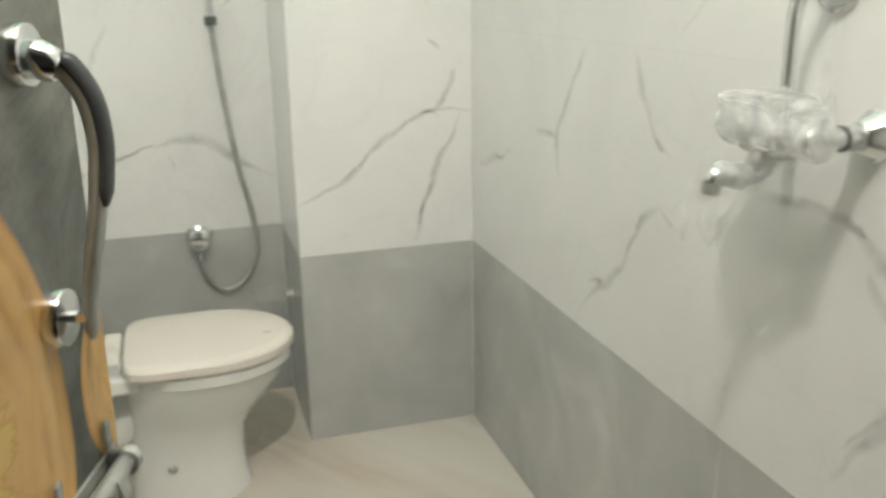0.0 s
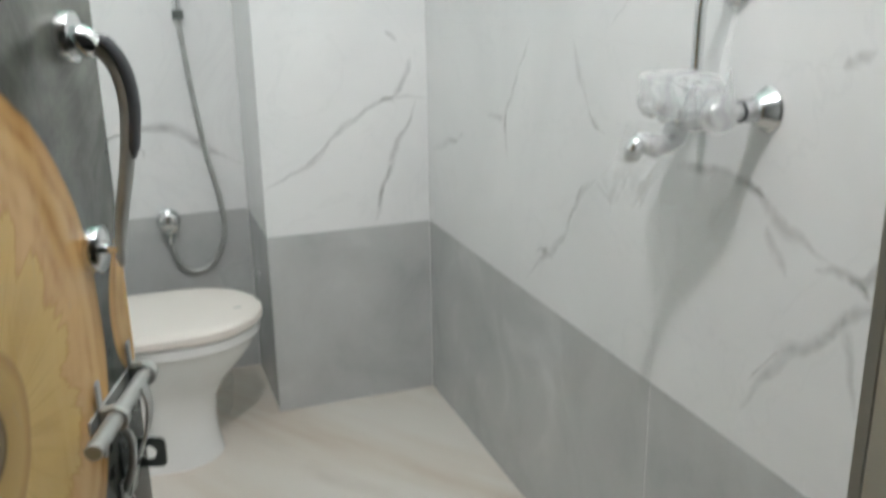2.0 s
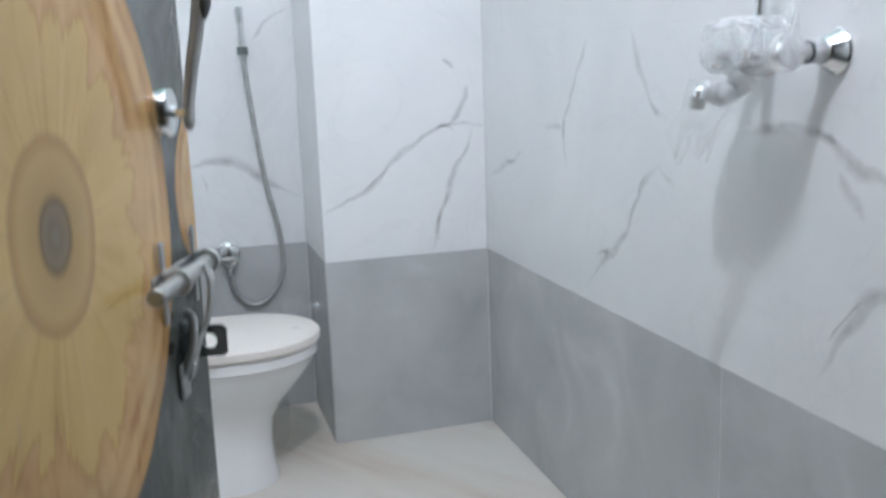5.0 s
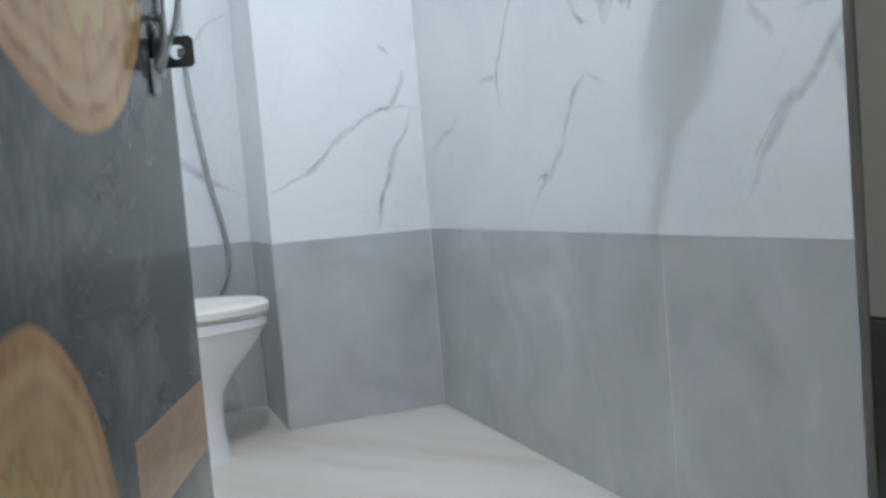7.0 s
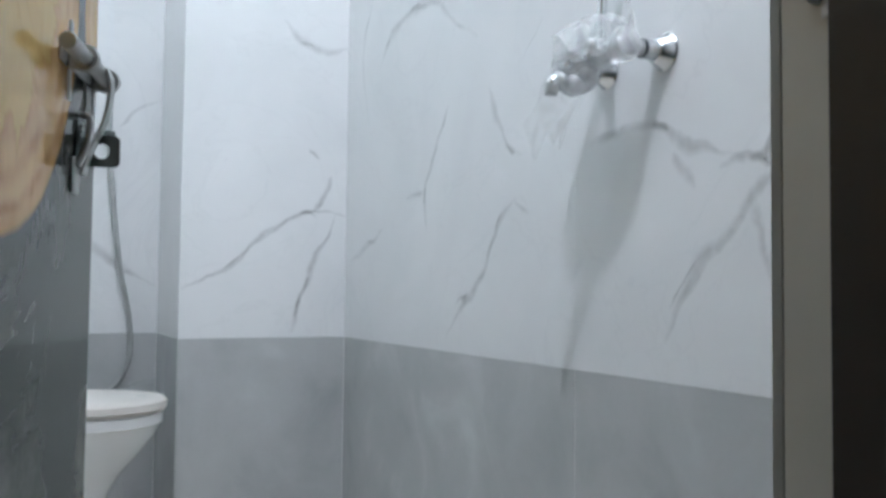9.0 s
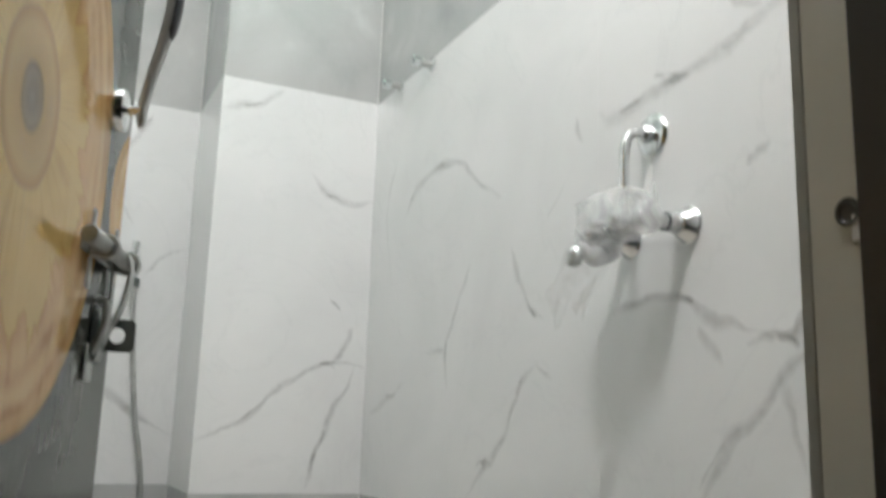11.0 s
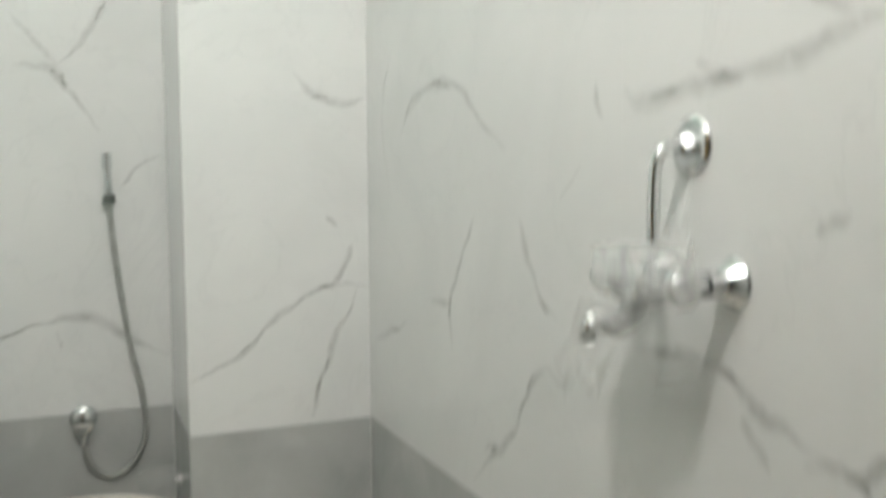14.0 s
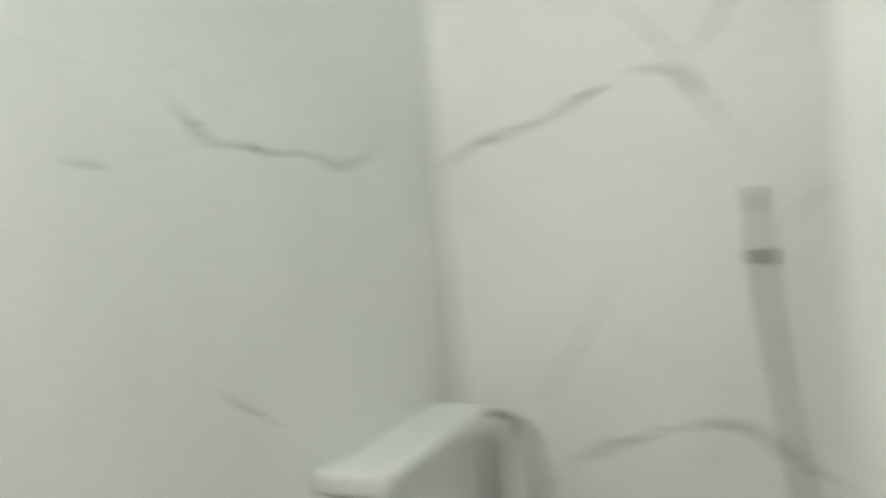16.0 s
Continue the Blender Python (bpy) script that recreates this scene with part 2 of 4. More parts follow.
# printed log slices on the door: centre x, z, half width, half height, ring count
SLICES = ((0.705, 0.955, 0.145, 0.105, 40.0), (0.315, 0.965, 0.228, 0.245, 60.0), (0.165, 0.370, 0.155, 0.235, 52.0), (0.13, 1.54, 0.16, 0.26, 55.0))
PLANK = (0.360, 0.405, 0.480)
MARBLE, GREY, FLOOR = marble(), grey_tile(), floor_marble()
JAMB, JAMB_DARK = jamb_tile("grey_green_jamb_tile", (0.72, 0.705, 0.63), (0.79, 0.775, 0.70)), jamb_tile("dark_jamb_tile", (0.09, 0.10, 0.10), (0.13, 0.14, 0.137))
PAINT, GROUT = plaster("white_paint", (0.86, 0.86, 0.845), (0.90, 0.90, 0.885)), plaster("white_grout", (0.78, 0.78, 0.76), (0.84, 0.84, 0.82))
# grey of the unseen hall, raised to bounce light and soften the chrome's blacks
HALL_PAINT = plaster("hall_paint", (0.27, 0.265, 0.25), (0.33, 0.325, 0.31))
FRAME_PAINT = plastic("black_brown_frame_paint", (0.042, 0.035, 0.029), 0.42)
CHROME, STEEL, DARK_STEEL = chrome(), steel("brushed_steel", (0.56, 0.57, 0.555), 0.29, 0.42, 0.55), steel("dull_dark_steel", (0.17, 0.19, 0.18), 0.35, 0.5, 0.3)
BEAD = plastic("grey_bead", (0.42, 0.42, 0.385), 0.45)
RUBBER = plastic("dark_grey_plastic", (0.075, 0.08, 0.085), 0.32)
CERAMIC, WHITE_PVC, IVORY = ceramic(), plastic("white_pvc", (0.80, 0.81, 0.80), 0.32), plastic("ivory_seat_plastic", (0.86, 0.80, 0.745), 0.32)
FILM, MILKY, VEIN, LAMINATE = film("clear_film", 0.04, 0.16, 0.4), film("milky_film", 0.30, 0.60, 0.65), vein_ink(), door_laminate()
EDGE_WOOD = plastic("brown_board_edge", (0.42, 0.27, 0.17), 0.6)
DRIP = plastic("old_cement_splash", (0.55, 0.55, 0.52), 0.8)
GLASS = tinted_glass()


# ---- building blocks ----
def mesh_of(bm, name, material, smooth=False):
    me = bpy.data.meshes.new(name)
    bmesh.ops.recalc_face_normals(bm, faces=bm.faces)
    bm.to_mesh(me)
    bm.free()
    me.materials.append(material)
    if smooth:
        me.polygons.foreach_set("use_smooth", [True] * len(me.polygons))
        me.set_sharp_from_angle(angle=radians(38))
    return me


def part(name, bm, material, parent=None, label="", smooth=False):
    ob = new(name, mesh_of(bm, name, material, smooth))
    ob.parent = parent
    if label:
        ob["label"] = label
    return ob


def thing(name, at, label, category, group="", kind="", rz=0):
    ob = new(name)
    ob.matrix_basis = pose(*at, 0, 0, rz)
    ob.empty_display_size = 0.05
    return tagged(ob, label, category, group, kind)


def box(x0, x1, y0, y1, z0, z1, bevel=0.0, bm=None, seg=1):
    own = bmesh.new()
    bmesh.ops.create_cube(own, size=1, matrix=Matrix.Translation(((x0 + x1) / 2, (y0 + y1) / 2, (z0 + z1) / 2)) @ Matrix.Diagonal((abs(x1 - x0), abs(y1 - y0), abs(z1 - z0), 1)))
    if bevel:
        bmesh.ops.bevel(own, geom=own.edges[:], offset=bevel, segments=seg, affect="EDGES", profile=0.6)
    return add(bm, own)


def add(bm, own):
    if bm is None:
        return own
    me = bpy.data.meshes.new("tmp")
    own.to_mesh(me)
    own.free()
    bm.from_mesh(me)
    bpy.data.meshes.remove(me)
    return bm


def axis_matrix(at, way):
    return Matrix.Translation(at) @ Vector(way).to_track_quat("Z", "Y").to_matrix().to_4x4()


def lathe(profile, at=(0, 0, 0), way=(0, 0, 1), n=28, bm=None):
    """A turned solid; profile: rows of (radius, height along way)."""
    own, m = bmesh.new(), axis_matrix(at, way)
    rings = [[own.verts.new(m @ Vector((r * math.cos(2 * math.pi * k / n), r * math.sin(2 * math.pi * k / n), h))) for k in range(n)] for r, h in profile]
    for a, b in zip(rings, rings[1:]):
        for k in range(n):
            own.faces.new((a[k], a[(k + 1) % n], b[(k + 1) % n], b[k]))
    own.faces.new(rings[0][::-1]), own.faces.new(rings[-1])
    return add(bm, own)


def smooth_path(points, steps=8):
    p = [Vector(q) for q in points]
    p = [p[0] * 2 - p[1]] + p + [p[-1] * 2 - p[-2]]
    out = []
    for a, b, c, d in zip(p, p[1:], p[2:], p[3:]):
        for k in range(steps):
            t = k / steps
            out.append(0.5 * ((2 * b) + (c - a) * t + (2 * a - 5 * b + 4 * c - d) * t * t + (3 * b - a - 3 * c + d) * t ** 3))
    return out + [p[-2]]


def tube(points, radius, n=14, steps=8, ribs=0.0, bm=None, flat=1.0):
    """A round (or flattened) tube along a smooth path; ribs: wave of a wound metal hose."""
    own = bmesh.new()
    path = smooth_path(points, steps) if steps > 1 else [Vector(p) for p in points]
    rings, up = [], Vector((0.0123, 0.031, 1)).normalized()
    for k, p in enumerate(path):
        way = (path[min(k + 1, len(path) - 1)] - path[max(k - 1, 0)]).normalized()
        side = way.cross(up)
        side = side.normalized() if side.length > 1e-3 else Vector((1, 0, 0))
        up = side.cross(way).normalized()
        r = (radius(k / (len(path) - 1)) if callable(radius) else radius) * (1 + (ribs if k % 2 else 0))
        rings.append([own.verts.new(p + r * (math.cos(2 * math.pi * j / n) * side + flat * math.sin(2 * math.pi * j / n) * up)) for j in range(n)])
    for a, b in zip(rings, rings[1:]):
        for j in range(n):
            own.faces.new((a[j], a[(j + 1) % n], b[(j + 1) % n], b[j]))
    own.faces.new(rings[0][::-1]), own.faces.new(rings[-1])
    return add(bm, own)


def loft(sections, bm=None):
    """Skin over closed outlines of equal count, capped at both ends."""
    own = bmesh.new()
    rings = [[own.verts.new(p) for p in s] for s in sections]
    n = len(rings[0])
    for a, b in zip(rings, rings[1:]):
        for k in range(n):
            own.faces.new((a[k], a[(k + 1) % n], b[(k + 1) % n], b[k]))
    own.faces.new(rings[0][::-1]), own.faces.new(rings[-1])
    return add(bm, own)


def egg(cx, cy, z, back, front, half, n=48, square=2.3):
    """Outline of a toilet rim: front half-length, back half-length, half width."""
    out = []
    for k in range(n):
        a = 2 * math.pi * k / n
        c, s = math.cos(a), math.sin(a)
        p = 2.0 if c > 0 else square
        r = (abs(c) ** p + abs(s) ** p) ** (-1 / p)
        out.append(Vector((cx + r * c * (front if c > 0 else back), cy + r * s * half, z)))
    return out


def setting(name, bm, material, label, category="structure"):
    return tagged(part(name, bm, material), label, category, kind="structure")


# ---- the room's numbers ----
WIDE, DEEP, COL, FRONT, HIGH = 1.31, 0.375, 0.49, -2.113, 2.90
DADO, MID, TOP, BAND = 0.55, 1.14, 1.75, 2.352
JOINT = -1.207
TH, GAP, GD = 0.008, 0.0024, 0.0012
DOOR_L, DOOR_R, DOOR_TOP = -1.092, -0.468, 2.02
OUTER = -2.27
WIN_Y0, WIN_Y1, WIN_Z0, WIN_Z1 = -0.78, -0.083, 2.475, 2.80

# ---- structure ----
setting("floor", box(-1.6, 0.3, OUTER, 0.6, -0.1, 0.0), FLOOR, "cream marble bathroom floor with soft beige streaks")
setting("ceiling", box(-1.6, 0.3, OUTER, 0.6, HIGH, HIGH + 0.1), PAINT, "plain white painted bathroom ceiling")

bm = box(GD, 0.16, OUTER, 0.6, 0, WIN_Z0)
box(GD, 0.16, OUTER, WIN_Y0, WIN_Z0, HIGH, bm=bm)
box(GD, 0.16, WIN_Y1, 0.6, WIN_Z0, HIGH, bm=bm)
box(GD, 0.16, WIN_Y0, WIN_Y1, WIN_Z1, HIGH, bm=bm)
wall_right = setting("wall_right", bm, GROUT, "bathroom wall tiled in white marble between grey bands")
wall_back = setting("wall_back", box(-COL + GD, GD, GD, 0.6, 0, HIGH), GROUT, "boxed-out wall tiled in white marble and grey")
wall_recess = setting("wall_recess", box(-1.5, -COL + GD, DEEP + GD, 0.6, 0, HIGH), GROUT, "recessed tiled wall behind the toilet")
wall_left = setting("wall_left", box(-1.5, -WIDE - GD, OUTER, DEEP + GD, 0, HIGH), GROUT, "tiled side wall that carries the cistern")
bm = box(DOOR_R + 0.012, GD, OUTER, FRONT - GD, 0, HIGH)
box(-WIDE - GD, DOOR_L, OUTER, FRONT - GD, 0, HIGH, bm=bm)
box(DOOR_L, DOOR_R + 0.012, OUTER, FRONT - GD, DOOR_TOP, HIGH, bm=bm)
wall_front = setting("wall_front", bm, GROUT, "tiled front wall round the bathroom doorway")

# painted plaster above the tiles
for nm, b in (("right", (0.0002, GD, WIN_Y1, 0.0, BAND, HIGH)), ("right", (0.0002, GD, FRONT, WIN_Y0, BAND, HIGH)), ("right", (0.0002, GD, WIN_Y0, WIN_Y1, BAND, WIN_Z0)), ("right", (0.0002, GD, WIN_Y0, WIN_Y1, WIN_Z1, HIGH)),
              ("back", (-COL + 0.0002, 0.0002, 0.0002, GD, BAND, HIGH)), ("back", (-COL + 0.0002, -COL + GD, GD, DEEP + 0.0002, BAND, HIGH)),
              ("recess", (-WIDE - 0.0002, -COL + 0.0002, DEEP + 0.0002, DEEP + GD, BAND, HIGH)), ("left", (-WIDE - GD, -WIDE - 0.0002, FRONT, DEEP + 0.0002, BAND, HIGH)),
              ("front", (-WIDE - 0.0002, 0.0002, FRONT - GD, FRONT - 0.0002, BAND, HIGH))):
    part("plaster", box(*b), PAINT, {"right": wall_right, "back": wall_back, "recess": wall_recess, "left": wall_left, "front": wall_front}[nm])

# hall in front of the door: an unseen box added to enclose the doorway
# floor out of view; its dark tile colour stands in for the hall's darkness
setting("hall_floor", box(-2.6, 1.2, -4.2, OUTER, -0.1, 0.0), JAMB_DARK, "unseen floor added to the unlit hall, coloured dark")
setting("hall_ceiling", box(-2.6, 1.2, -4.2, OUTER, 2.9, 3.0), HALL_PAINT, "unseen ceiling added to enclose the unlit hall, plain painted")
setting("hall_wall_back", box(-2.6, 1.2, -4.3, -4.2, 0, 2.9), HALL_PAINT, "unseen wall added to enclose the unlit hall, plain painted")
setting("hall_wall_side", box(-2.7, -2.6, -4.3, OUTER, 0, 2.9), HALL_PAINT, "unseen side wall added to enclose the unlit hall, plain painted")
setting("hall_wall_other", box(1.2, 1.3, -4.3, OUTER, 0, 2.9), HALL_PAINT, "unseen side wall added to enclose the unlit hall, plain painted")
bm = box(DOOR_R + 0.012, 1.2, OUTER - 0.02, OUTER, 0, 2.9)
box(-2.6, DOOR_L, OUTER - 0.02, OUTER, 0, 2.9, bm=bm)
box(DOOR_L, DOOR_R + 0.012, OUTER - 0.02, OUTER, DOOR_TOP, 2.9, bm=bm)
setting("hall_wall_front", bm, HALL_PAINT, "unseen plain painted outer face added round the doorway")

# doorway: tiled reveal towards the room, dark frame towards the hall
door_1 = thing("door_frame", (0, 0, 0), "dark painted doorway frame with grey tiled reveal", "door frame", kind="structure")
REV = -2.160
for z0, z1, mt in ((0.0, 0.5505, JAMB_DARK), (0.553, 1.102, JAMB), (1.1045, 1.66, JAMB), (1.6625, DOOR_TOP, JAMB)):
    part("tile", box(DOOR_R, DOOR_R + 0.012, REV, FRONT - 0.007, z0, z1, 0.0004), mt, door_1)
part("edge_bead", box(DOOR_R - 0.0004, DOOR_R + 0.012, FRONT - 0.0068, FRONT + 0.003, 0, DOOR_TOP, 0.0006), BEAD, door_1, "thin grey corner bead")
part("frame_post", box(DOOR_R - 0.004, DOOR_R + 0.012, OUTER - 0.02, REV, 0, DOOR_TOP, 0.002), FRAME_PAINT, door_1, "black-brown painted frame post")
part("frame_post", box(DOOR_L, DOOR_L + 0.012, OUTER - 0.02, FRONT, 0, DOOR_TOP, 0.002), FRAME_PAINT, door_1, "black-brown painted frame post")
part("frame_head", box(DOOR_L + 0.012, DOOR_R - 0.004, OUTER - 0.02, FRONT, DOOR_TOP - 0.014, DOOR_TOP, 0.002), FRAME_PAINT, door_1, "black-brown painted frame head")
part("bolt_hole", lathe(((0.0095, 0), (0.0095, 0.002), (0.007, 0.002), (0.006, 0.0008)), (DOOR_R - 0.0005, REV + 0.008, 0.886), (-1, 0, 0), 18), RUBBER, door_1, "dark drilled hole for the bolt")
part("bolt_hole_chip", box(DOOR_R - 0.002, DOOR_R, REV - 0.004, REV + 0.006, 0.866, 0.884, 0.001), GROUT, door_1, "chipped pale rim below the bolt hole")

# ventilator window high in the right wall
window_1 = thing("window_1", (0.0, 0, 0), "small high ventilator window with green glass louvres", "window", kind="structure")
for b in ((0.05, 0.075, WIN_Y0, WIN_Y1, WIN_Z0, WIN_Z0 + 0.025), (0.05, 0.075, WIN_Y0, WIN_Y1, WIN_Z1 - 0.025, WIN_Z1), (0.05, 0.075, WIN_Y0, WIN_Y0 + 0.025, WIN_Z0 + 0.025, WIN_Z1 - 0.025), (0.05, 0.075, WIN_Y1 - 0.025, WIN_Y1, WIN_Z0 + 0.025, WIN_Z1 - 0.025)):
    part("window_frame", box(*b, 0.002), DARK_STEEL, window_1)
for k in range(6):
    bm = box(-0.002, 0.002, WIN_Y0 + 0.025, WIN_Y1 - 0.025, -0.028, 0.028, 0.001)
    bmesh.ops.transform(bm, matrix=pose(0.063, 0, WIN_Z0 + 0.05 + 0.045 * k, 0, 28, 0), verts=bm.verts)
    pane = part("pane", bm, GLASS, window_1)
    pane.visible_shadow = False
part("reveal_sill", box(0.003, 0.05, WIN_Y0, WIN_Y1, WIN_Z0 - 0.003, WIN_Z0 + 0.002), PAINT, window_1)
setting("backdrop", box(0.45, 0.46, -1.4, 0.6, 2.2, 3.2), glow("outside_daylight", (0.45, 1.0, 0.82), 1.6), "bright greenish daylight outside the ventilator", "backdrop")
lamp = bpy.data.lights.new("window_daylight", "AREA")
lamp.shape, lamp.size, lamp.size_y, lamp.energy, lamp.color = "RECTANGLE", 0.66, 0.30, WINDOW_GLOW, WINDOW_TINT
window_light = new("window_daylight", lamp)
window_light.matrix_basis = look((0.04, (WIN_Y0 + WIN_Y1) / 2, (WIN_Z0 + WIN_Z1) / 2), (-1.0, (WIN_Y0 + WIN_Y1) / 2 + 0.1, 2.45))

# ---- things ----
def bulb():
    """LED bulb in an angled batten holder over the door."""
    ob = thing("wall_bulb", BULB_AT, "white LED bulb in a holder on the wall above the door", "lamp")
    part("holder", lathe(((0.035, -0.085), (0.036, -0.075), (0.024, -0.065), (0.02, -0.045), (0.02, -0.03)), (0, 0, 0), BULB_WAY), WHITE_PVC, ob, smooth=True)
    part("bulb_body", lathe(((0.013, -0.03), (0.02, -0.022), (0.029, 0.012)), (0, 0, 0), BULB_WAY), WHITE_PVC, ob, smooth=True)
    part("globe", lathe(((0.029, 0.012), (0.030, 0.015), (0.028, 0.021), (0.021, 0.026), (0.012, 0.029), (0.003, 0.030)), (0, 0, 0), BULB_WAY), glow("bulb_glow", (1.0, 0.97, 0.90), BULB_GLOW), ob, "glowing frosted globe", smooth=True)


def toilet():
    cy = -0.13
    ob = thing("toilet", (0, 0, 0), "white ceramic floor-mounted toilet with closed ivory lid", "toilet")
    ob.matrix_basis = pose(0.004, 0, 0) @ Matrix.Diagonal((1, 1, 0.97, 1))
    levels = ((0.0, -0.80, 0.175, 0.125, 0.112), (0.02, -0.80, 0.175, 0.122, 0.108), (0.05, -0.80, 0.17, 0.115, 0.098), (0.12, -0.80, 0.165, 0.112, 0.09), (0.18, -0.80, 0.165, 0.12, 0.093),
              (0.23, -0.795, 0.17, 0.145, 0.115), (0.28, -0.785, 0.18, 0.18, 0.145), (0.33, -0.775, 0.19, 0.207, 0.168), (0.355, -0.77, 0.20, 0.213, 0.176), (0.36, -0.77, 0.20, 0.219, 0.182), (0.385, -0.77, 0.20, 0.219, 0.182), (0.39, -0.77, 0.196, 0.213, 0.176))
    part("bowl", loft([egg(cx, cy, z, b, f, h) for z, cx, b, f, h in levels]), CERAMIC, ob, smooth=True)
    part("deck", box(-1.10, -0.90, cy - 0.13, cy + 0.13, 0.345, 0.388, 0.012, seg=3), CERAMIC, ob, smooth=True)
    part("trapway", tube(((-0.93, cy, 0.26), (-1.0, cy, 0.20), (-1.06, cy, 0.14), (-1.16, cy, 0.13), (-1.31, cy, 0.15)), 0.055, 20), CERAMIC, ob, smooth=True)
    for s in (-1, 1):
        part("bolt_cover", lathe(((0.011, 0), (0.011, 0.004), (0.006, 0.009)), (-0.87, cy + s * 0.094, 0.11), (0, s, 0), 16), STEEL, ob, smooth=True)
    seat = part("seat", loft([egg(-0.755, cy, z, b, f, h) for z, b, f, h in ((0.389, 0.19, 0.203, 0.176), (0.391, 0.195, 0.208, 0.181), (0.395, 0.195, 0.208, 0.181), (0.3965, 0.19, 0.203, 0.176))]), IVORY, ob, smooth=True)
    lid = part("lid", loft([egg(-0.755, cy, z, b, f, h, square=7.0) for z, b, f, h in ((0.397, 0.198, 0.209, 0.184), (0.399, 0.202, 0.213, 0.189), (0.417, 0.202, 0.213, 0.189), (0.425, 0.197, 0.205, 0.181), (0.4285, 0.175, 0.18, 0.158), (0.430, 0.10, 0.11, 0.09))]), IVORY, ob, "ivory plastic lid, closed", smooth=True)
    for s in (-1, 1):
        part("bumper", box(-0.60, -0.575, cy + s * 0.07 - 0.012, cy + s * 0.07 + 0.012, 0.388, 0.395, 0.002), IVORY, seat)
        part("hinge", lathe(((0.014, -0.03), (0.016, -0.026), (0.016, 0.026), (0.014, 0.03)), (-0.975, cy + s * 0.075, 0.405), (0, 1, 0), 20), WHITE_PVC, ob, smooth=True)
    part("hinge_bar", box(-1.005, -0.962, cy - 0.105, cy + 0.105, 0.386, 0.421, 0.008, seg=3), IVORY, ob, smooth=True)
    part("sticker_mark", box(-0.622, -0.600, cy - 0.045, cy - 0.036, 0.4275, 0.4295, 0.0005), DRIP, lid, "small torn sticker remnant")
    bm = bmesh.new()
    bmesh.ops.create_icosphere(bm, subdivisions=4, radius=1)
    for v in bm.verts:
        p = v.co.copy()
        k = 1 + 0.3 * noise.noise(p * 1.8) + 0.1 * noise.noise(p * 5)
        v.co = Vector((p.x * 0.045 * k, p.y * 0.055 * k, p.z * 0.032 * k))
    wrap = thing("plastic_bag", (-0.995, -0.215, 0.415), "clear crumpled plastic bag on the toilet deck", "plastic bag")
    part("film", bm, FILM, wrap, smooth=True)


def cistern():
    y0, y1, z0, z1 = -0.19, 0.21, 0.55, 0.90
    ob = thing("cistern", (0, 0, 0), "white plastic wall-hung flushing cistern", "cistern")
    secs = []
    for z, d in ((z0, 0.02), (z0 + 0.01, 0.008), (z0 + 0.06, 0.004), (z1 - 0.045, 0.0)):
        secs.append([Vector((x, y, z)) for x, y in ((-WIDE, y0 + d), (-WIDE + 0.115 - d, y0 + d), (-WIDE + 0.13 - d, y0 + 0.02 + d), (-WIDE + 0.13 - d, y1 - 0.02 - d), (-WIDE + 0.115 - d, y1 - d), (-WIDE, y1 - d))])
    part("tank", loft(secs), WHITE_PVC, ob, smooth=True)
    part("lid", box(-WIDE, -WIDE + 0.142, y0 - 0.008, y1 + 0.008, z1 - 0.043, z1, 0.014, seg=4), WHITE_PVC, ob, "white domed cistern lid", smooth=True)
    part("flush_lever", box(-WIDE + 0.13, -WIDE + 0.15, y0 + 0.05, y0 + 0.11, z1 - 0.10, z1 - 0.08, 0.005, seg=2), WHITE_PVC, ob, smooth=True)
    part("flush_pipe", tube(((-WIDE + 0.06, -0.05, z0 + 0.01), (-WIDE + 0.06, -0.06, 0.48), (-WIDE + 0.06, -0.12, 0.40), (-WIDE + 0.09, -0.13, 0.35), (-WIDE + 0.22, -0.13, 0.345)), 0.019, 18), WHITE_PVC, ob, smooth=True)
    hose = thing("inlet_hose", (0, 0, 0), "grey flexible water inlet hose of the cistern", "hose")
    part("hose", tube(((-WIDE + 0.08, y1 - 0.004, 0.78), (-WIDE + 0.09, y1 + 0.05, 0.845), (-WIDE + 0.13, y1 + 0.10, 0.85), (-WIDE + 0.17, y1 + 0.125, 0.80), (-WIDE + 0.18, y1 + 0.13, 0.70), (-WIDE + 0.18, y1 + 0.135, 0.60)), 0.0085, 12, 10, 0.07), STEEL, hose, smooth=True)
    part("nut", lathe(((0.013, 0), (0.013, 0.022), (0.010, 0.026)), (-WIDE + 0.08, y1 - 0.006, 0.772), (0.1, 0.6, 0.8), 6), WHITE_PVC, hose)
    part("angle_valve", lathe(((0.026, 0), (0.026, 0.004), (0.012, 0.012), (0.012, 0.045)), (-WIDE + 0.18, DEEP, 0.585), (0, -1, 0), 20), CHROME, hose, smooth=True)


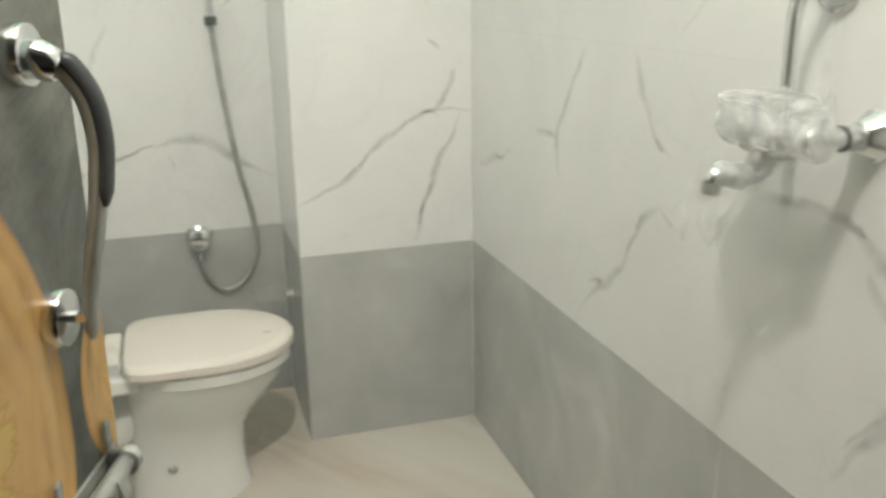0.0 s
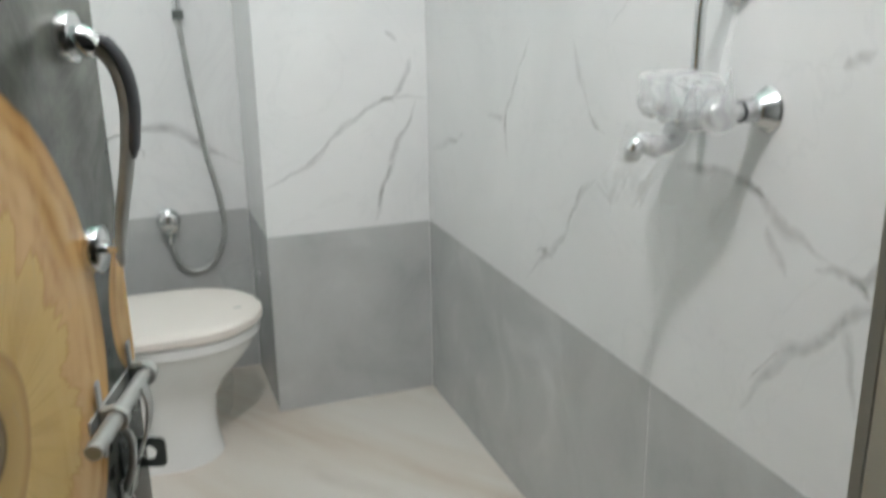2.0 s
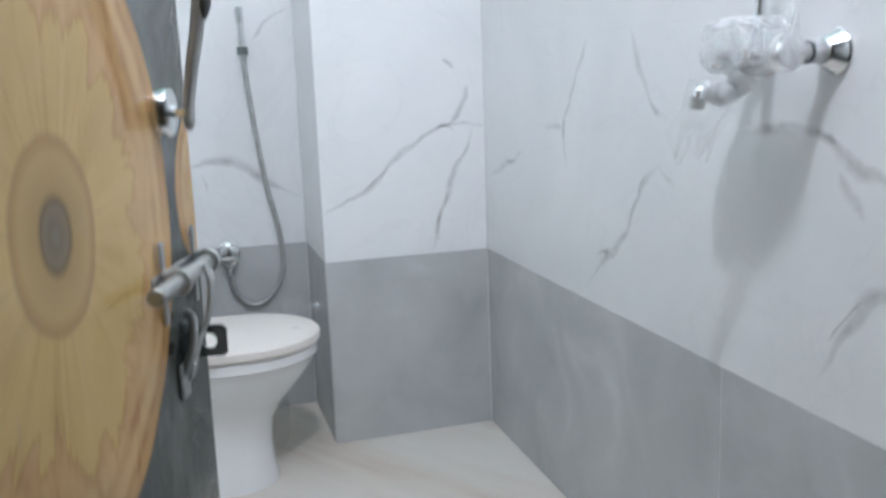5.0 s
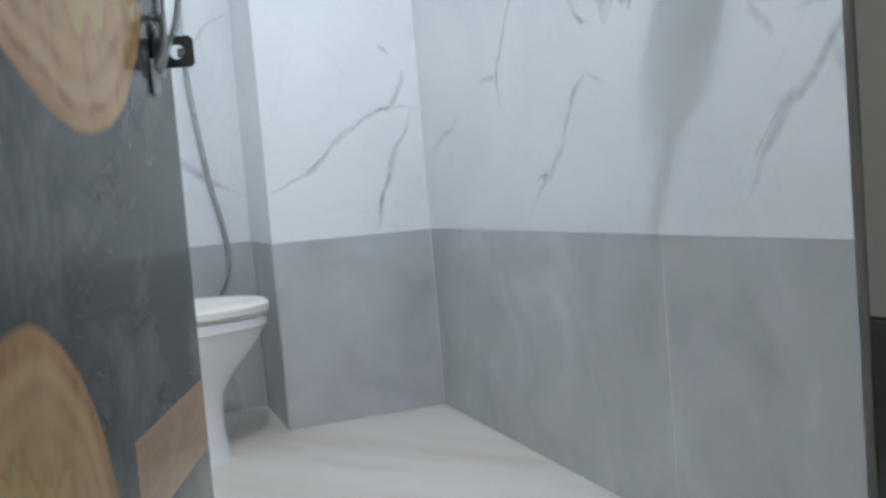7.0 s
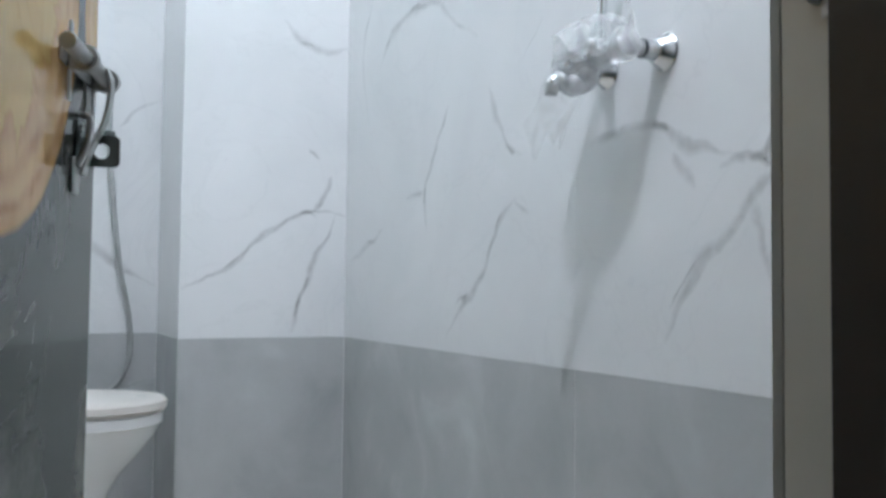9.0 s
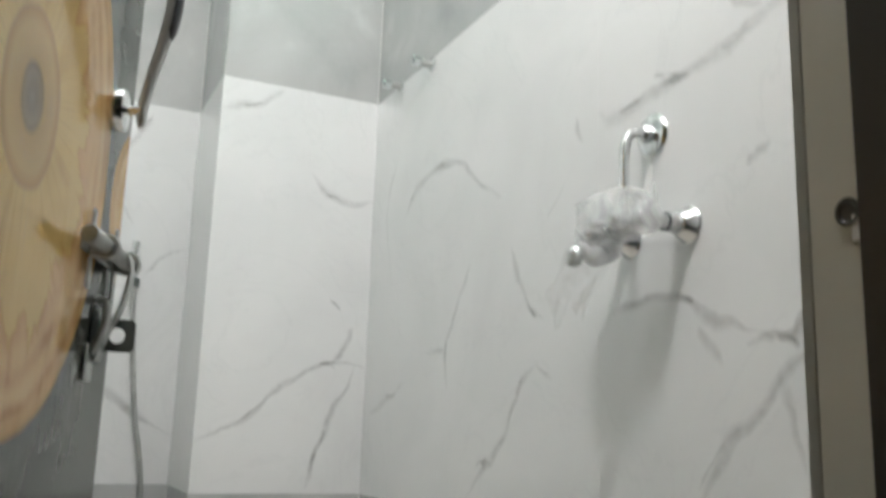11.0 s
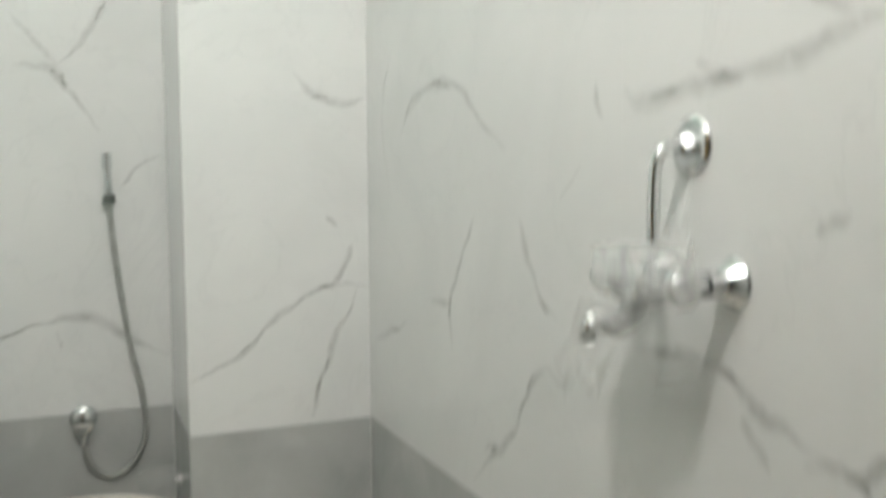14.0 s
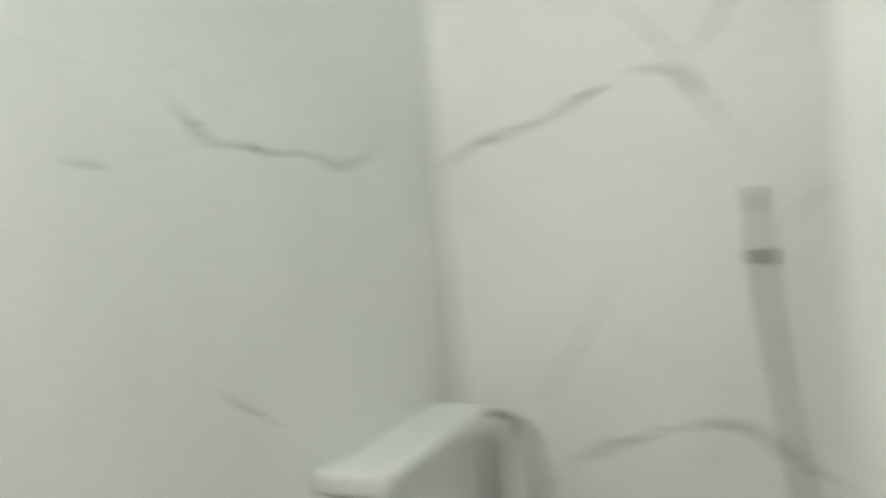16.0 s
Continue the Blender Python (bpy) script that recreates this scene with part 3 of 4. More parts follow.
def health_faucet():
    """Hose, valve and wall hook of the hand spray in the recess."""
    ob = thing("health_faucet", (0, 0, 0), "chrome hand-spray valve with metal hose hung on a wall hook", "health faucet")
    vx, vz = -0.738, 0.535
    part("valve", lathe(((0.036, 0), (0.036, 0.004), (0.029, 0.011), (0.020, 0.015), (0.020, 0.030), (0.027, 0.034), (0.031, 0.05), (0.029, 0.066), (0.015, 0.071)), (vx, DEEP, vz), (0, -1, 0), 28), CHROME, ob, smooth=True)
    part("valve_outlet", lathe(((0.018, 0), (0.020, 0.01), (0.019, 0.028), (0.013, 0.034), (0.011, 0.054)), (vx, DEEP - 0.026, vz - 0.014), (0, -0.15, -1), 20), CHROME, ob, smooth=True)
    y = DEEP - 0.03
    part("hose", tube(((vx, y - 0.003, vz - 0.06), (-0.732, y, 0.43), (-0.710, y + 0.008, 0.385), (-0.665, y + 0.012, 0.363), (-0.610, y + 0.012, 0.393), (-0.572, y + 0.008, 0.48), (-0.578, y + 0.004, 0.60), (-0.606, y, 0.74), (-0.626, y, 0.89), (-0.643, y, 1.05), (-0.650, y, 1.145)), 0.0075, 12, 22, 0.08), STEEL, ob, "wound steel hose", smooth=True)
    part("hook", lathe(((0.016, 0), (0.016, 0.004), (0.007, 0.007), (0.007, 0.02)), (-0.650, DEEP, 1.165), (0, -1, 0), 20), CHROME, ob, smooth=True)
    part("hook_ring", lathe(((0.013, -0.012), (0.0165, -0.012), (0.0165, 0.012), (0.013, 0.012)), (-0.650, y, 1.158), (0, 0, 1), 20), DARK_STEEL, ob, smooth=True)
    part("spray_stem", lathe(((0.0095, 0.0), (0.011, 0.012), (0.010, 0.05), (0.0085, 0.075)), (-0.651, y, 1.165), (0, 0, 1), 20), CHROME, ob, smooth=True)
    part("spray_end", lathe(((0.0085, 0.0), (0.0125, 0.01), (0.013, 0.042), (0.0115, 0.052)), (-0.652, y, 1.236), (-0.02, -0.05, 1), 20), CHROME, ob, "chrome end of the spray", smooth=True)


def mixer():
    """Wall mixer with two union flanges, a bend up to the shower outlet, still wrapped in film."""
    ob = thing("wall_mixer", (0, 0, 0), "chrome wall mixer tap with bent riser pipe", "mixer tap")
    zc, yc, xc = 1.0725, -1.380, -0.072
    for y in (-1.4556, -1.3056):
        part("flange", lathe(((0.031, 0), (0.031, 0.003), (0.028, 0.006), (0.0195, 0.023), (0.017, 0.025)), (0, y, zc), (-1, 0, 0), 32), CHROME, ob, smooth=True)
        part("leg", lathe(((0.0115, 0.025), (0.0115, 0.034), (0.013, 0.036), (0.013, 0.046), (0.010, 0.050), (0.010, 0.078)), (0, y, zc), (-1, 0, 0), 24), CHROME, ob, smooth=True)
        part("gasket", lathe(((0.0156, 0.046), (0.0156, 0.050)), (0, y, zc), (-1, 0, 0), 24), RUBBER, ob)
    part("body", lathe(((0.012, -0.085), (0.017, -0.08), (0.019, -0.065), (0.017, -0.05), (0.019, -0.03), (0.022, 0.0), (0.019, 0.03), (0.017, 0.05), (0.019, 0.065), (0.017, 0.08), (0.012, 0.085)), (xc - 0.016, yc, zc), (0, 1, 0), 30), CHROME, ob, smooth=True)
    for s in (-0.45, 0.35):
        knob = part("knob", lathe(((0.015, 0.0), (0.019, 0.005), (0.020, 0.018), (0.015, 0.023)), (xc - 0.032, yc + s * 0.07, zc), (-1, 0, 0.1), 24), CHROME, ob, smooth=True)
        bm = box(-0.005, 0.005, -0.007, 0.007, -0.008, 0.046, 0.004, seg=2)
        bmesh.ops.transform(bm, matrix=pose(xc - 0.034, yc + s * 0.072, zc, 0, 18, 0), verts=bm.verts)
        part("lever", bm, CHROME, knob, smooth=True)
    part("spout", tube(((xc - 0.018, yc, zc - 0.016), (xc - 0.024, yc, zc - 0.038), (xc - 0.040, yc, zc - 0.050), (xc - 0.060, yc, zc - 0.052), (xc - 0.078, yc, zc - 0.047), (xc - 0.090, yc, zc - 0.050), (xc - 0.094, yc, zc - 0.058)), lambda t: 0.0145 - 0.004 * t, 20), CHROME, ob, smooth=True)
    part("aerator", lathe(((0.0112, 0), (0.0112, 0.012), (0.010, 0.015)), (xc - 0.094, yc, zc - 0.057), (-0.1, 0, -1), 22), STEEL, ob, smooth=True)
    part("riser_flange", lathe(((0.038, 0), (0.038, 0.003), (0.034, 0.008), (0.028, 0.010)), (0, -1.372, 1.246), (-1, 0, 0), 34), CHROME, ob, smooth=True)
    part("riser_nut", lathe(((0.015, 0.006), (0.015, 0.022), (0.012, 0.025)), (0, -1.372, 1.246), (-1, 0, 0), 6), CHROME, ob)
    part("riser_pipe", tube(((-0.018, -1.372, 1.246), (-0.034, -1.371, 1.246), (-0.051, -1.370, 1.238), (-0.060, -1.370, 1.214), (-0.062, -1.371, 1.170), (-0.064, -1.373, 1.088)), 0.0085, 18), CHROME, ob, smooth=True)
    wrap = thing("packing_film", (xc, yc, zc), "clear crumpled packing film wrapped round the mixer tap", "plastic film")
    bm = bmesh.new()
    bmesh.ops.create_icosphere(bm, subdivisions=6, radius=1)
    for v in bm.verts:
        p = v.co.copy()
        q = Vector([math.copysign(abs(c) ** 0.45, c) for c in p])
        ridge = 1.0 - abs(noise.noise(p * 3.1 + Vector((3, 1, 0))))
        k = 1 + 0.10 * noise.noise(p * 1.7) + 0.07 * ridge ** 4 - 0.04 * abs(noise.noise(p * 8))
        v.co = Vector((-0.030 + q.x * 0.034 * k, -0.012 + q.y * 0.066 * k, 0.019 + q.z * 0.030 * k))
    part("film", bm, MILKY, wrap, "film bunched round the handles", smooth=True)
    part("body_film", tube(((-0.014, -0.092, 0.002), (-0.018, -0.05, -0.002), (-0.020, 0.0, -0.004), (-0.018, 0.05, 0.0), (-0.016, 0.084, 0.002)), lambda t: 0.0250 + 0.0025 * math.sin(23 * t), 26, 8), MILKY, wrap, "thin film drawn round the body", smooth=True)
    part("film_wing", loft([[Vector((-0.002 + u, -0.083 + w, z)) for u, w in ((-0.013 * k, -0.001), (0.011 * k, -0.001), (0.011 * k, 0.001), (-0.013 * k, 0.001))] for z, k in ((-0.010, 0.9), (0.012, 0.8), (0.035, 0.45), (0.058, 0.08))]), MILKY, wrap, "stiff upright wing of film")
    for y in (-0.0756, 0.0744):
        part("film_sleeve", tube(((0.044, y, 0.002), (0.032, y, 0.0), (0.012, y, 0.001), (-0.004, y, 0.0)), lambda t: 0.0148 + 0.0015 * math.sin(9 * t), 22, 6), MILKY, wrap, "film wound round a leg", smooth=True)
    part("spout_sleeve", tube(((-0.020, 0, -0.030), (-0.036, 0.001, -0.050), (-0.060, 0, -0.053), (-0.078, 0, -0.048), (-0.088, 0, -0.051)), lambda t: 0.0175 - 0.004 * t + 0.002 * math.sin(17 * t), 22, 8), MILKY, wrap, "film wound round the spout", smooth=True)
    part("film_strip", tube(((-0.010, -0.070, 0.010), (0.002, -0.062, 0.055), (0.020, -0.048, 0.100), (0.040, -0.030, 0.140)), lambda t: 0.0085 * (1 - 0.7 * t), 12, 8, flat=0.16), FILM, wrap, "narrow film strip tied up to the riser", smooth=True)
    # loose film that hangs in folds below the spout, ragged at the hem
    own, rings = bmesh.new(), []
    for i in range(30):
        t, row = i / 29, []
        for k in range(72):
            a = 2 * math.pi * k / 72
            fold = 1 + 0.22 * math.sin(4 * a + 3 * t) * t + 0.30 * t * noise.noise(Vector((1.6 * math.cos(a), 1.6 * math.sin(a), 3 * t)))
            rx, ry = (0.034 - 0.010 * t) * fold, (0.062 - 0.028 * t) * fold
            hem = 0.055 * noise.noise(Vector((1.8 * math.cos(a), 1.8 * math.sin(a), 7))) * t
            row.append(own.verts.new((-0.045 - 0.030 * t + rx * math.cos(a), 0.020 + 0.035 * t + ry * math.sin(a), -0.03 - 0.105 * t + hem)))
        rings.append(row)
    for p, q in zip(rings, rings[1:]):
        for k in range(72):
            own.faces.new((p[k], p[(k + 1) % 72], q[(k + 1) % 72], q[k]))
    part("film_skirt", own, FILM, wrap, "loose hanging film", smooth=True)


def wall_plug(y, z):
    ob = thing("pipe_plug", (0, y, z), "chrome capped pipe stub sticking out of the tiles", "pipe plug", "pipe stubs below the grey band")
    part("collar", lathe(((0.019, 0), (0.019, 0.004), (0.013, 0.008)), (0, 0, 0), (-1, 0, 0), 24), CHROME, ob, smooth=True)
    part("stub", lathe(((0.011, 0.006), (0.011, 0.055), (0.009, 0.06)), (0, 0, 0), (-1, 0, 0), 20), STEEL, ob, smooth=True)
    part("cap", lathe(((0.0135, 0.04), (0.0135, 0.06), (0.012, 0.064)), (0, 0, 0), (-1, 0, 0), 6), CHROME, ob)


def white_board():
    ob = thing("wall_board", (0, 0, 0), "white switch board with a brown edge on the grey tiles", "wall board")
    part("board", box(-0.022, 0, -1.19, -0.924, 2.040, 2.24, 0.003), WHITE_PVC, ob)
    part("edge_strip", box(-0.024, 0, -1.19, -0.924, 2.030, 2.0395, 0.001), EDGE_WOOD, ob, "thin brown edge strip")


LEAF, LEAF_TH, LEAF_H, SWING = 0.615, 0.030, 1.98, 17.6
HINGE = (-0.8575 - LEAF * math.sin(radians(SWING)), -1.5845 - LEAF * math.cos(radians(SWING)))


def door():
    """Leaf along local x from the hinge, face at y = 0 turned to the camera, thickness behind."""
    ob = thing("door", (*HINGE, 0), "half-open bathroom door with log-slice print laminate", "door", rz=90 - SWING)
    part("leaf", box(0, LEAF, 0.001, LEAF_TH, 0.012, LEAF_H, 0.0015), EDGE_WOOD, ob, "brown chipboard core")
    part("laminate", box(0, LEAF, -0.0015, 0.001, 0.012, LEAF_H), LAMINATE, ob, "printed laminate of log slices on dark slate")
    for z in (0.25, 1.0, 1.75):
        part("hinge", lathe(((0.006, -0.045), (0.006, 0.045)), (0.0, -0.006, z), (0, 0, 1), 14), STEEL, ob)
    # S-shaped pull handle: a flat chrome ribbon with an inlaid grip, on two round bosses
    hx, hz0, hz1 = LEAF - 0.081, 1.214, 1.035
    bow = ((hx, -0.018, hz0 - 0.003), (hx + 0.003, -0.031, hz0 - 0.008), (hx + 0.005, -0.043, hz0 - 0.027), (hx + 0.006, -0.047, hz0 - 0.054), (hx + 0.005, -0.045, hz0 - 0.082), (hx + 0.004, -0.040, hz1 + 0.066), (hx + 0.003, -0.034, hz1 + 0.038), (hx + 0.002, -0.029, hz1 + 0.008), (hx + 0.002, -0.028, hz1 - 0.016))
    path = smooth_path(bow, 7)

    def blade(lo, hi, off, deep, half):
        """Bar of rounded section along the bow; off and deep are measured away from the leaf."""
        rings = []
        for k in range(lo, hi):
            way = (path[min(k + 1, len(path) - 1)] - path[max(k - 1, 0)]).normalized()
            out = Vector((0, way.z, -way.y)).normalized() * (1 if way.z < 0 else -1)
            t = k / (len(path) - 1)
            e = min(1.0, 0.5 + 0.25 * min(k - lo, hi - 1 - k))
            rings.append([path[k] + out * (off(t) + e * deep(t) * math.cos(a)) + Vector((e * half * math.sin(a), 0, 0)) for a in (2 * math.pi * j / 14 for j in range(14))])
        return loft(rings)

    handle = part("handle", blade(0, len(path), lambda t: 0.0, lambda t: 0.0088 - 0.0042 * t, 0.0066), STEEL, ob, "satin steel S-shaped pull handle", smooth=True)
    part("grip", blade(5, 33, lambda t: 0.0050, lambda t: 0.0070 - 0.004 * t, 0.0074), RUBBER, handle, "dark plastic grip", smooth=True)
    part("neck", lathe(((0.0125, 0), (0.013, 0.003), (0.0115, 0.014), (0.009, 0.018)), (hx, -0.014, hz0 - 0.001), (0.10, -0.85, -0.42), 24), CHROME, handle, smooth=True)
    part("pin", lathe(((0.0045, 0), (0.0045, 0.018)), (hx, -0.012, hz1), (0, -1, 0), 16), CHROME, handle, smooth=True)
    for z in (hz0, hz1):
        part("boss", lathe(((0.0198, 0), (0.0208, 0.001), (0.0208, 0.010), (0.0198, 0.012), (0.011, 0.0135)), (hx, -0.0015, z), (0, -1, 0), 36), CHROME, handle, smooth=True)
    # tower bolt
    bz = 0.893
    bolt = part("bolt_plate", box(LEAF - 0.140, LEAF - 0.008, -0.0045, -0.0015, bz - 0.0065, bz + 0.0065, 0.001), STEEL, ob, "dull steel tower bolt plate")
    part("bolt_rod", lathe(((0.0068, 0), (0.0076, 0.001), (0.0076, 0.163), (0.0068, 0.165)), (LEAF - 0.180, -0.019, bz), (1, 0, 0), 20), STEEL, bolt, smooth=True)
    for x in (LEAF - 0.118, LEAF - 0.028):
        part("bracket", lathe(((0.0112, -0.005), (0.012, -0.003), (0.012, 0.003), (0.0112, 0.005)), (x, -0.019, bz), (1, 0, 0), 20), STEEL, bolt, smooth=True)
        part("bracket_seat", box(x - 0.005, x + 0.005, -0.016, -0.0045, bz - 0.010, bz + 0.010, 0.002), STEEL, bolt)
        part("bracket_ear", box(x - 0.005, x + 0.005, -0.0068, -0.0045, bz + 0.010, bz + 0.034, 0.002), STEEL, bolt)
        part("bracket_ear", box(x - 0.005, x + 0.005, -0.0068, -0.0045, bz - 0.038, bz - 0.010, 0.002), STEEL, bolt)
    arm = smooth_path(((LEAF - 0.062, -0.026, bz + 0.004), (LEAF - 0.062, -0.030, bz - 0.014), (LEAF - 0.060, -0.025, bz - 0.044), (LEAF - 0.066, -0.014, bz - 0.074), (LEAF - 0.076, -0.009, bz - 0.100)), 5)
    part("bolt_arm", loft([[p + Vector((u, w, 0)) for u, w in ((-0.0085, -0.0013), (0.0085, -0.0013), (0.0085, 0.0013), (-0.0085, 0.0013))] for p in arm]), STEEL, bolt, "flat hanging bolt arm", smooth=True)
    part("arm_plate", box(LEAF - 0.092, LEAF - 0.070, -0.0055, -0.0015, bz - 0.118, bz - 0.084, 0.0015), STEEL, bolt, "pale steel catch plate")
    # hasp staple standing square to the leaf, with a round hole
    bm = bmesh.new()
    w, h, r, n = 0.0165, 0.0155, 0.0075, 24
    outer, inner = [], []
    for k in range(n):
        a = 2 * math.pi * (k + 0.5) / n
        c, s = math.cos(a), math.sin(a)
        q = 1 / max(abs(c), abs(s))
        outer.append((w * c * q, h * s * q)), inner.append((r * c, r * s))
    hs = LEAF - 0.052
    rows = [[bm.verts.new((x, -0.0205 + u, 0.820 + z)) for u, z in o] for o, x in ((outer, hs), (outer, hs + 0.0025), (inner, hs + 0.0025), (inner, hs))]
    for p, q in zip(rows, rows[1:] + rows[:1]):
        for k in range(n):
            bm.faces.new((p[k], p[(k + 1) % n], q[(k + 1) % n], q[k]))
    hasp = part("hasp", bm, DARK_STEEL, ob, "dark steel hasp plate with a round hole")
    part("hasp_base", box(LEAF - 0.078, hs, -0.004, -0.0015, 0.804, 0.846, 0.0015), DARK_STEEL, hasp)
    part("hasp_loop", tube(((hs - 0.012, -0.004, 0.852), (hs - 0.022, -0.014, 0.846), (hs - 0.030, -0.014, 0.822), (hs - 0.034, -0.006, 0.800)), 0.004, 10), STEEL, hasp, smooth=True)
    for z in (0.812, 0.838):
        part("screw", lathe(((0.0045, 0), (0.003, 0.002)), (LEAF - 0.068, -0.004, z), (0, -1, 0), 12), STEEL, hasp)


def wrapped_valve():
    ob = thing("angle_valve", (-COL, 0.21, 0.375), "small angle valve wrapped in clear film beside the toilet", "valve")
    part("flange", lathe(((0.014, 0), (0.014, 0.003), (0.008, 0.006), (0.008, 0.02)), (0, 0, 0), (-1, 0, 0), 24), CHROME, ob, smooth=True)
    bm = bmesh.new()
    bmesh.ops.create_icosphere(bm, subdivisions=4, radius=1)
    for v in bm.verts:
        p = v.co.copy()
        k = 1 + 0.3 * noise.noise(p * 1.6) + 0.1 * noise.noise(p * 5)
        v.co = Vector((-0.052 + p.x * 0.062 * k, p.y * 0.062 * k, 0.004 + p.z * 0.040 * k))
    part("film", bm, FILM, ob, "crumpled clear film", smooth=True)


def floor_bag():
    ob = thing("plastic_bag", (-0.655, 0.045, 0.0), "clear plastic bag standing on the floor behind the toilet foot", "plastic bag")
    bm = bmesh.new()
    bmesh.ops.create_icosphere(bm, subdivisions=4, radius=1)
    for v in bm.verts:
        p = v.co.copy()
        k = 1 + 0.35 * noise.noise(p * 1.5 + Vector((4, 0, 0))) + 0.12 * noise.noise(p * 5)
        v.co = Vector((p.x * 0.035 * k, p.y * 0.04 * k, max(0.0, 0.10 + p.z * 0.10 * k)))
    part("film", bm, FILM, ob, smooth=True)


bulb(), floor_bag(), toilet(), cistern(), health_faucet(), mixer(), wall_plug(-0.425, 1.728), wall_plug(-0.205, 1.738), white_board(), door(), wrapped_valve()


# ---- printed veins of the marble tiles ----
def vein(wall, pts, width, axis, level, side, strength=0.8, seed=0.0, lift=0.0006):
    """A ribbon in a wall's plane: pts are (along, height); axis 'x' or 'y' is the plane's normal, side the way it faces."""
    path = smooth_path([(u, v, 0) for u, v in pts], 10)
    bm = bmesh.new()
    layer = bm.verts.layers.float.new("fade")
    n, rows = len(path), []
    for k, p in enumerate(path):
        q = Vector((p.x * 21 + seed, p.y * 21, seed * 1.7))
        p = p + 0.007 * Vector((noise.noise(q), noise.noise(q + Vector((7, 3, 1))), 0)) + 0.003 * Vector((noise.noise(q * 4), noise.noise(q * 4 + Vector((2, 9, 5))), 0))
        way = (path[min(k + 1, n - 1)] - path[max(k - 1, 0)]).normalized()
        across = Vector((-way.y, way.x, 0))
        end = min(1.0, 5.0 * min(k + 0.4, n - 0.6 - k) / n)
        w = 1.5 * width * (0.35 + 0.65 * end) * (0.55 + 1.1 * max(0.0, noise.noise(Vector((p.x * 9, p.y * 9, seed + 4))) + 0.35))
        row = []
        for j, f in ((-1.0, 0.0), (-0.55, 0.75), (0.0, 1.0), (0.35, 0.6), (1.0, 0.0)):
            c = p + across * j * w
            v = bm.verts.new((level + side * lift, c.x, c.y) if axis == "x" else (c.x, level + side * lift, c.y))
            v[layer] = 0.50 * f * strength * (0.25 + 0.75 * end)
            row.append(v)
        rows.append(row)
    for a, b in zip(rows, rows[1:]):
        for j in range(4):
            bm.faces.new((a[j], a[j + 1], b[j + 1], b[j]))
    part("marble_vein", bm, VEIN, wall)


def veins(wall, axis, level, side, group):
    for k, (width, strength, pts) in enumerate(group):
        vein(wall, pts, width, axis, level, side, strength, 3.1 * k + level)
        # short hair cracks beside the main vein
        rnd = random.Random(17 * k + len(pts))
        path = smooth_path([(u, v, 0) for u, v in pts], 6)
        for j in range(min(2, len(path) // 14)):
            i = rnd.randrange(1, len(path) - 6)
            off = rnd.choice((-1, 1)) * rnd.uniform(0.3, 0.9) * width
            bend = rnd.uniform(-0.018, 0.018)
            crack = [(p.x + off + bend * q / 5, p.y + 0.6 * off + bend * (q / 5) ** 2) for q, p in enumerate(path[i:i + 6])]
            vein(wall, crack, 0.30 * width + 0.0008, axis, level, side, min(1.0, strength * 1.1), 3.1 * k + 0.7 * j + 9, 0.0009)


